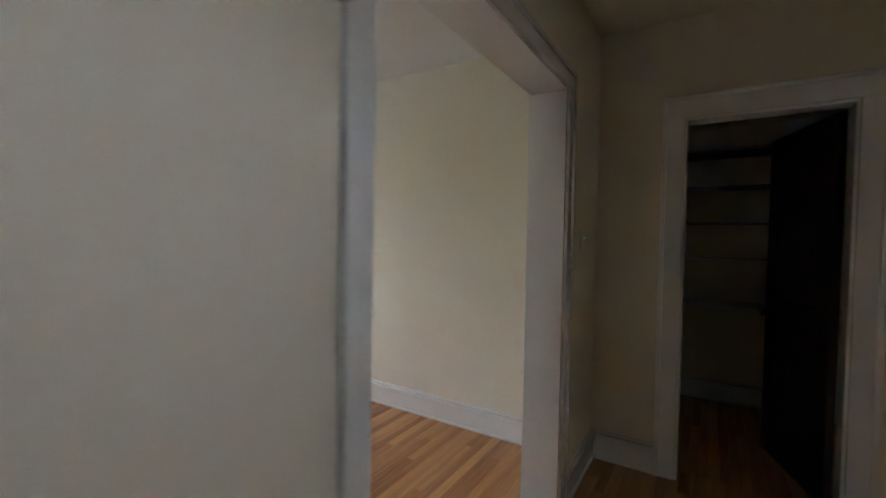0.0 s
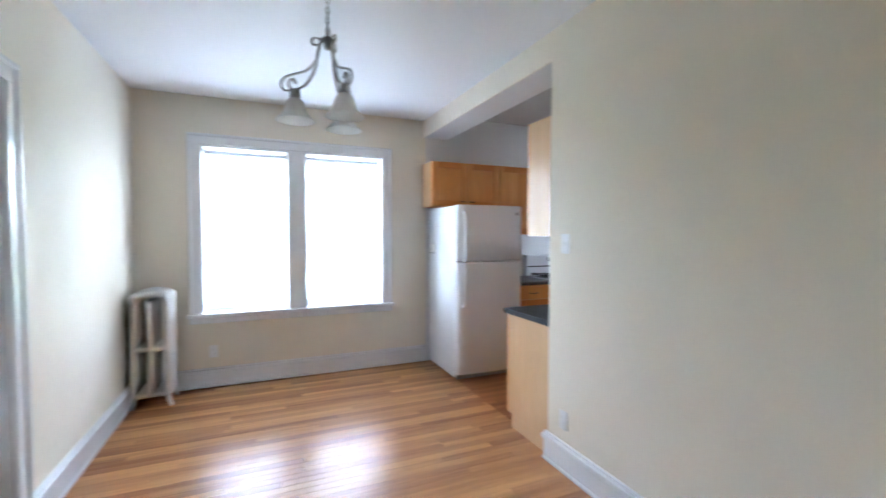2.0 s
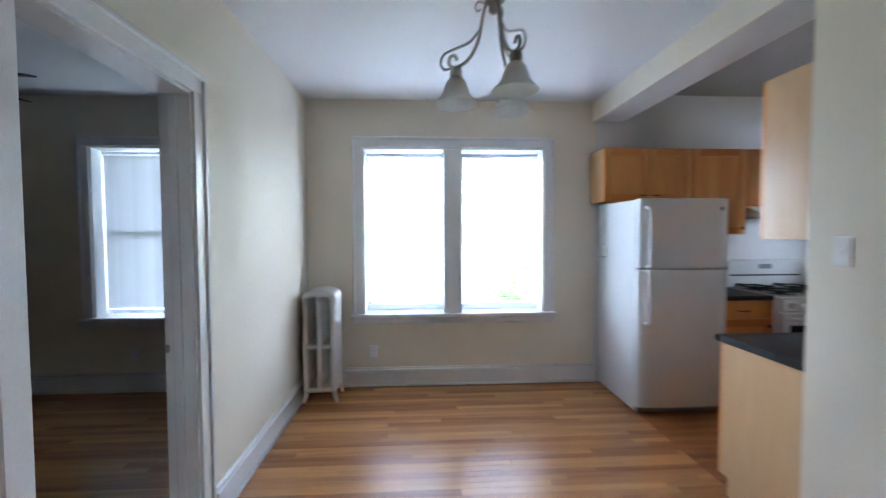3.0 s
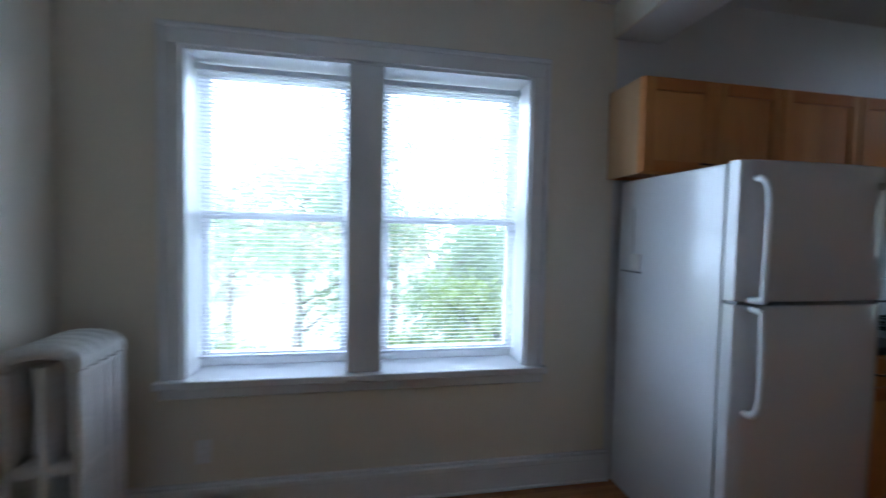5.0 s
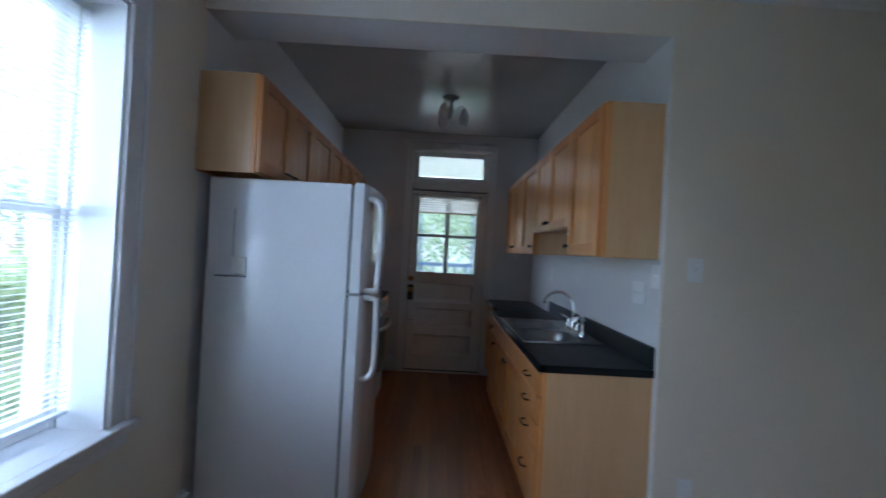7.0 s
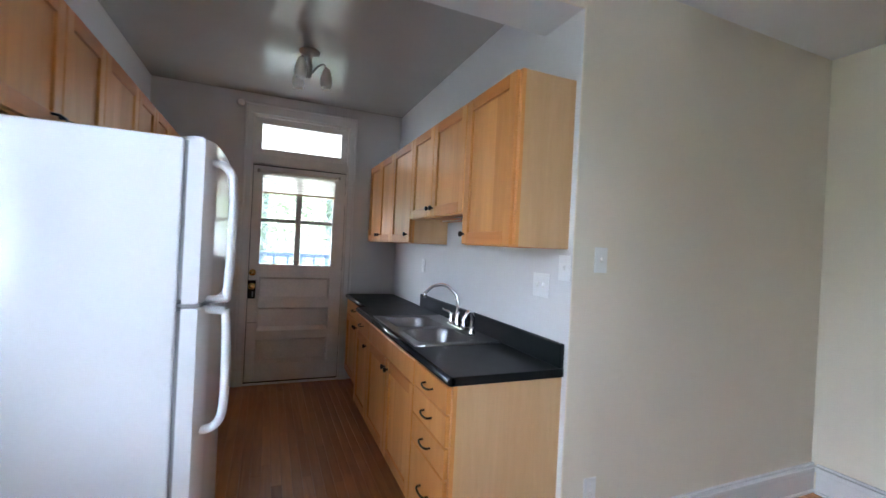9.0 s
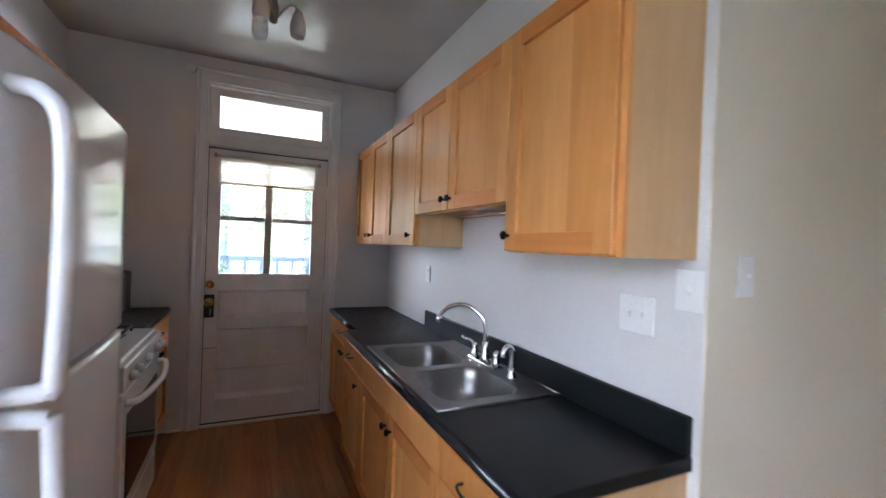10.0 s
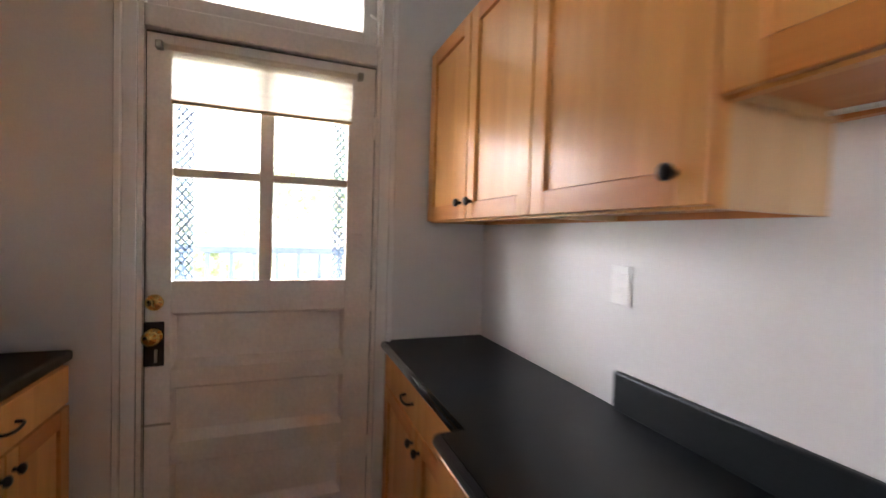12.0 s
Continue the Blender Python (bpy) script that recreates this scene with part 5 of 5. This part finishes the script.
backdrop = bpy.data.materials.new("hazy_sky")
backdrop.use_nodes = True
bnt = backdrop.node_tree
bnt.nodes.remove(bnt.nodes["Principled BSDF"])
em = bnt.nodes.new("ShaderNodeEmission")
em.inputs["Color"].default_value = (0.90, 0.95, 1.0, 1)
em.inputs["Strength"].default_value = HAZE
bnt.links.new(em.outputs[0], bnt.nodes["Material Output"].inputs["Surface"])
bm = B()
ring = [[bm.verts.new((70 * math.cos(2 * math.pi * i / 64), 70 * math.sin(2 * math.pi * i / 64), z)) for i in range(64)] for z in (-4.0, 48.0)]
for i in range(64):
    bm.faces.new((ring[0][i], ring[0][(i + 1) % 64], ring[1][(i + 1) % 64], ring[1][i]))
structure("backdrop", bm, backdrop, "white hazy sky all round the horizon", "sky")


def tree(at, height, spread, seed, leaves, material, label):
    rng = random.Random(seed)
    base = Vector(at)
    t = thing("tree", at, label, "tree", group="trees outside")
    bm = B()
    top = base + Vector((rng.uniform(-0.4, 0.4), rng.uniform(-0.4, 0.4), height * 0.75))
    tube(bm, arc([base, base.lerp(top, 0.4) + Vector((0.15, 0.1, 0)), top], 5), 0.2, 8, 0.06)
    tips = []
    for k in range(11):
        f = rng.uniform(0.3, 0.95)
        a = rng.uniform(0, 2 * math.pi)
        s = base.lerp(top, f)
        e = s + Vector((math.cos(a), math.sin(a), rng.uniform(0.3, 0.9))) * spread * rng.uniform(0.5, 0.95)
        tube(bm, arc([s, s.lerp(e, 0.5) + Vector((0, 0, 0.2)), e], 3), 0.06, 5, 0.015)
        tips += [s.lerp(e, 0.55), s.lerp(e, 0.8), e]
    part("trunk", bm, BARK, t)
    verts, faces = [], []
    for i in range(leaves):
        c = rng.choice(tips)
        p = c + Vector((rng.gauss(0, 1), rng.gauss(0, 1), rng.gauss(0, 0.8))) * spread * 0.2
        u = Vector((rng.gauss(0, 1), rng.gauss(0, 1), rng.gauss(0, 1))).normalized()
        v = u.orthogonal().normalized()
        l, w = rng.uniform(0.07, 0.15), rng.uniform(0.035, 0.07)
        n = len(verts)
        o = p - base
        verts += [o - u * l, o + v * w, o + u * l, o - v * w]
        faces.append((n, n + 1, n + 2, n + 3))
    me = bpy.data.meshes.new("crown")
    me.from_pydata([tuple(v) for v in verts], [], faces)
    me.materials.append(material)
    ob = new("crown", me)
    ob.parent = t


tree((-14.0, -0.5, -3.5), 8.2, 2.8, 1, 4200, LEAF_HAZED, "leafy green tree outside the window")
tree((-18.5, 6.5, -3.5), 10.0, 3.2, 2, 3600, LEAF_HAZED, "tall open-crowned tree outside the window")
tree((-17.0, 14.5, -3.5), 10.5, 3.2, 3, 4000, LEAF_HAZED, "tall open-crowned tree outside the window")
tree((-20.5, 2.6, -3.5), 9.6, 3.6, 13, 5000, LEAF_HAZED, "tall leafy tree across the yard")
tree((-19.0, -3.6, -3.5), 8.8, 3.4, 14, 5000, LEAF_HAZED, "tall leafy tree across the yard")
tree((-15.5, 4.2, -3.5), 5.6, 2.4, 15, 7000, LEAF_HAZED, "bushy green tree across the yard, its leaves paled for haze")
tree((-22.0, -8.0, -3.5), 10.0, 3.4, 5, 5000, LEAF, "leafy green tree outside the window")
tree((-10.0, 3.3, -3.5), 3.9, 1.7, 6, 7000, LEAF_LIGHT, "low bushy yellow-green tree below the window")
tree((-10.2, 6.4, -3.5), 4.2, 1.9, 8, 8000, LEAF_LIGHT, "low bushy yellow-green tree below the window")
tree((-12.0, -3.0, -3.5), 3.9, 1.8, 9, 3500, LEAF_LIGHT, "low bushy green tree below the window")
tree((2.5, 26.0, -3.5), 6.0, 3.0, 7, 3000, LEAF, "leafy green tree beyond the porch")


def house(x, y, wx, wy, h, label, wall_mat):
    t = thing("house", (x, y, -3.5), label, "house", group="houses outside")
    bm = B()
    box(bm, x - wx / 2, x + wx / 2, y - wy / 2, y + wy / 2, -3.5, h)
    part("wall", bm, wall_mat, t)
    bm = B()
    o = 0.4
    v = [bm.verts.new(p) for p in ((x - wx / 2 - o, y - wy / 2 - o, h), (x + wx / 2 + o, y - wy / 2 - o, h), (x + wx / 2 + o, y + wy / 2 + o, h), (x - wx / 2 - o, y + wy / 2 + o, h), (x, y - wy / 2 - o, h + wx * 0.3), (x, y + wy / 2 + o, h + wx * 0.3))]
    for f in ((0, 1, 4), (1, 2, 5, 4), (2, 3, 5), (3, 0, 4, 5), (3, 2, 1, 0)):
        bm.faces.new([v[i] for i in f])
    part("roof", bm, ROOF, t)
    for yy in (y - wy * 0.25, y + wy * 0.25):
        for zz in (-2.4, 0.2):
            if zz + 1.4 < h:
                bm = B()
                box(bm, x + wx / 2, x + wx / 2 + 0.06, yy - 0.6, yy + 0.6, zz, zz + 1.4)
                wdw = part("window", bm, TRIM, t)
                bm = B()
                box(bm, x + wx / 2 + 0.06, x + wx / 2 + 0.08, yy - 0.5, yy + 0.5, zz + 0.1, zz + 1.3)
                part("pane", bm, OVEN_GLASS, wdw)


house(-26, 17.0, 8, 9, 0.2, "low pale house with a reddish shingle roof", SIDING)
house(-38, 0.0, 9, 12, -0.6, "pale low house among the trees", SIDING)
house(-34, -14.0, 9, 10, 1.8, "pale house among the trees", SIDING)

# Invented house that blocks part of the bright backdrop from the back door.
house(-2.0, 22.0, 16, 9, 5.5, "pale house across the back yard, added to cut the door light", CONCRETE)
tree((-5.6, 13.5, -3.5), 7.6, 2.6, 11, 4200, LEAF_HAZED, "dense leafy tree beyond the porch")
tree((-1.2, 14.5, -3.5), 8.4, 2.9, 21, 4800, LEAF_HAZED, "dense yellow-green tree beyond the porch")
tree((-9.6, 15.0, -3.5), 8.0, 2.9, 23, 4000, LEAF_HAZED, "dense leafy tree beyond the porch")
# back porch
bm = B()
box(bm, -6.0, 0.5, DN + 0.26, DN + 2.6, -0.25, -0.12)
structure("porch_floor", bm, CONCRETE, "pale back porch floor", "porch")
bm = B()
box(bm, -6.2, 0.7, DN + 0.251, DN + 3.2, 2.85, 2.95)
structure("porch_roof", bm, SIDING, "pale painted boards of the porch roof", "porch")
rail = thing("porch_railing", (-3.2, DN + 2.3, -0.12), "blue painted porch railing", "railing")
bm = B()
box(bm, -6.0, 0.5, DN + 2.28, DN + 2.34, 1.16, 1.22, 0.005)
part("top_rail", bm, PORCH_PAINT, rail)
for i in range(34):
    bm = B()
    xx = -5.9 + 0.19 * i
    box(bm, xx, xx + 0.035, DN + 2.29, DN + 2.33, -0.12, 1.165)
    part("baluster", bm, PORCH_PAINT, rail)
gr = thing("window_grille", (-3.24, DN + 0.10, 1.6), "blue diamond wire guard at the sides of the door glass", "grille")
bm = B()
yy = DN + 0.10
z0, z1 = 1.14, 2.06
step = 0.036
for x0, x1 in ((-3.60, -3.515), (-2.955, -2.87)):
    rise = (x1 - x0) * 1.25
    k = -3
    while z0 + k * step < z1:
        for s in (1, -1):
            za = z0 + k * step if s > 0 else z0 + k * step + rise
            zb = za + s * rise
            ta, tb = sorted(((z0 - za) / (zb - za), (z1 - za) / (zb - za)))
            lo, hi = max(0, ta), min(1, tb)
            if hi - lo > 0.02:
                tube(bm, [(x0 + (x1 - x0) * lo, yy, za + (zb - za) * lo), (x0 + (x1 - x0) * hi, yy, za + (zb - za) * hi)], 0.0042, 5)
        k += 1
x0, x1 = -3.60, -2.87
part("mesh_wires", bm, WIRE, gr)
bm = B()
for xa, xb, za, zb in ((x0 - 0.012, x0, z0, z1), (x1, x1 + 0.012, z0, z1), (x0 - 0.012, x1 + 0.012, z1, z1 + 0.012), (x0 - 0.012, x1 + 0.012, z0 - 0.012, z0)):
    box(bm, xa, xb, yy - 0.008, yy + 0.008, za, zb)
part("grille_frame", bm, WIRE, gr)

# ---- wooden floor, strip by strip ----


def floor_strips():
    t = thing("floor", (0, 0, 0), "honey oak strip floor with a satin finish", "floor", kind="structure")
    bm = B()
    box(bm, W - 0.02, 2.1, -3.7, DN + 0.2, -0.12, -0.012)
    part("subfloor", bm, SUBFLOOR, t)
    rng = random.Random(5)
    width = 0.0572
    pieces, rest = [], []
    zones = [(W, ED, S - 0.13, 2.84, 0), (W, EK, 2.84, DN + 0.06, 0), (ED, 2.0, -1.6, 2.99, 1), (W, ED - 0.1, -3.6, S - 0.13, 1), (0.1, 1.75, 2.99, 4.5, 1)]
    for x0, x1, y0, y1, far in zones:
        n = math.ceil((x1 - x0) / width)
        for i in range(n):
            xa = x0 + i * width
            xb = min(xa + width, x1)
            y = y0 - rng.uniform(0, 0.9)
            while y < y1:
                l = rng.choice((0.6, 0.9, 1.2, 1.5, 1.8))
                ya, yb = max(y, y0), min(y + l, y1)
                if yb - ya > 0.02:
                    near = not far and xa > -3.95 and 0.3 < (ya + yb) / 2 < 5.0 and not (xa > -2.8 and ya > 2.83)
                    (pieces if near and len(pieces) < 300 else rest).append((xa, xb, ya, yb))
                y += l
    meshes = {}

    def verts_of(xa, xb, ya, yb, ox, oy):
        g, c = 0.0003, 0.0004
        lo = [(xa + g, ya + g), (xb - g, ya + g), (xb - g, yb - g), (xa + g, yb - g)]
        hi = [(xa + g + c, ya + g + c), (xb - g - c, ya + g + c), (xb - g - c, yb - g - c), (xa + g + c, yb - g - c)]
        return [(x - ox, y - oy, -0.012) for x, y in lo] + [(x - ox, y - oy, -0.0008) for x, y in lo] + [(x - ox, y - oy, 0.0) for x, y in hi]
    fs = [(0, 1, 5, 4), (1, 2, 6, 5), (2, 3, 7, 6), (3, 0, 4, 7), (4, 5, 9, 8), (5, 6, 10, 9), (6, 7, 11, 10), (7, 4, 8, 11), (8, 9, 10, 11)]
    for xa, xb, ya, yb in pieces:
        key = (round(xb - xa, 4), round(yb - ya, 3), ya > 2.83)
        if key not in meshes:
            me = bpy.data.meshes.new("floorboard")
            me.from_pydata(verts_of(xa, xb, ya, yb, xa, ya), [], fs)
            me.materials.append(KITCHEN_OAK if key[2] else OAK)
            meshes[key] = me
        ob = new("floorboard", meshes[key])
        ob.parent = t
        ob.location = (xa, ya, 0)
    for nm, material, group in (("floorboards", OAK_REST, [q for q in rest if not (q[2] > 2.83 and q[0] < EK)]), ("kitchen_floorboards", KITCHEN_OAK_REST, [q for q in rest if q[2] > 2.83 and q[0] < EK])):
        vs, ff = [], []
        for q in group:
            n = len(vs)
            vs += verts_of(*q, 0, 0)
            ff += [tuple(i + n for i in f) for f in fs]
        me = bpy.data.meshes.new(nm)
        me.from_pydata(vs, [], ff)
        me.materials.append(material)
        ob = new(nm, me)
        ob.parent = t
        tagged(ob, kind="stuff")


floor_strips()
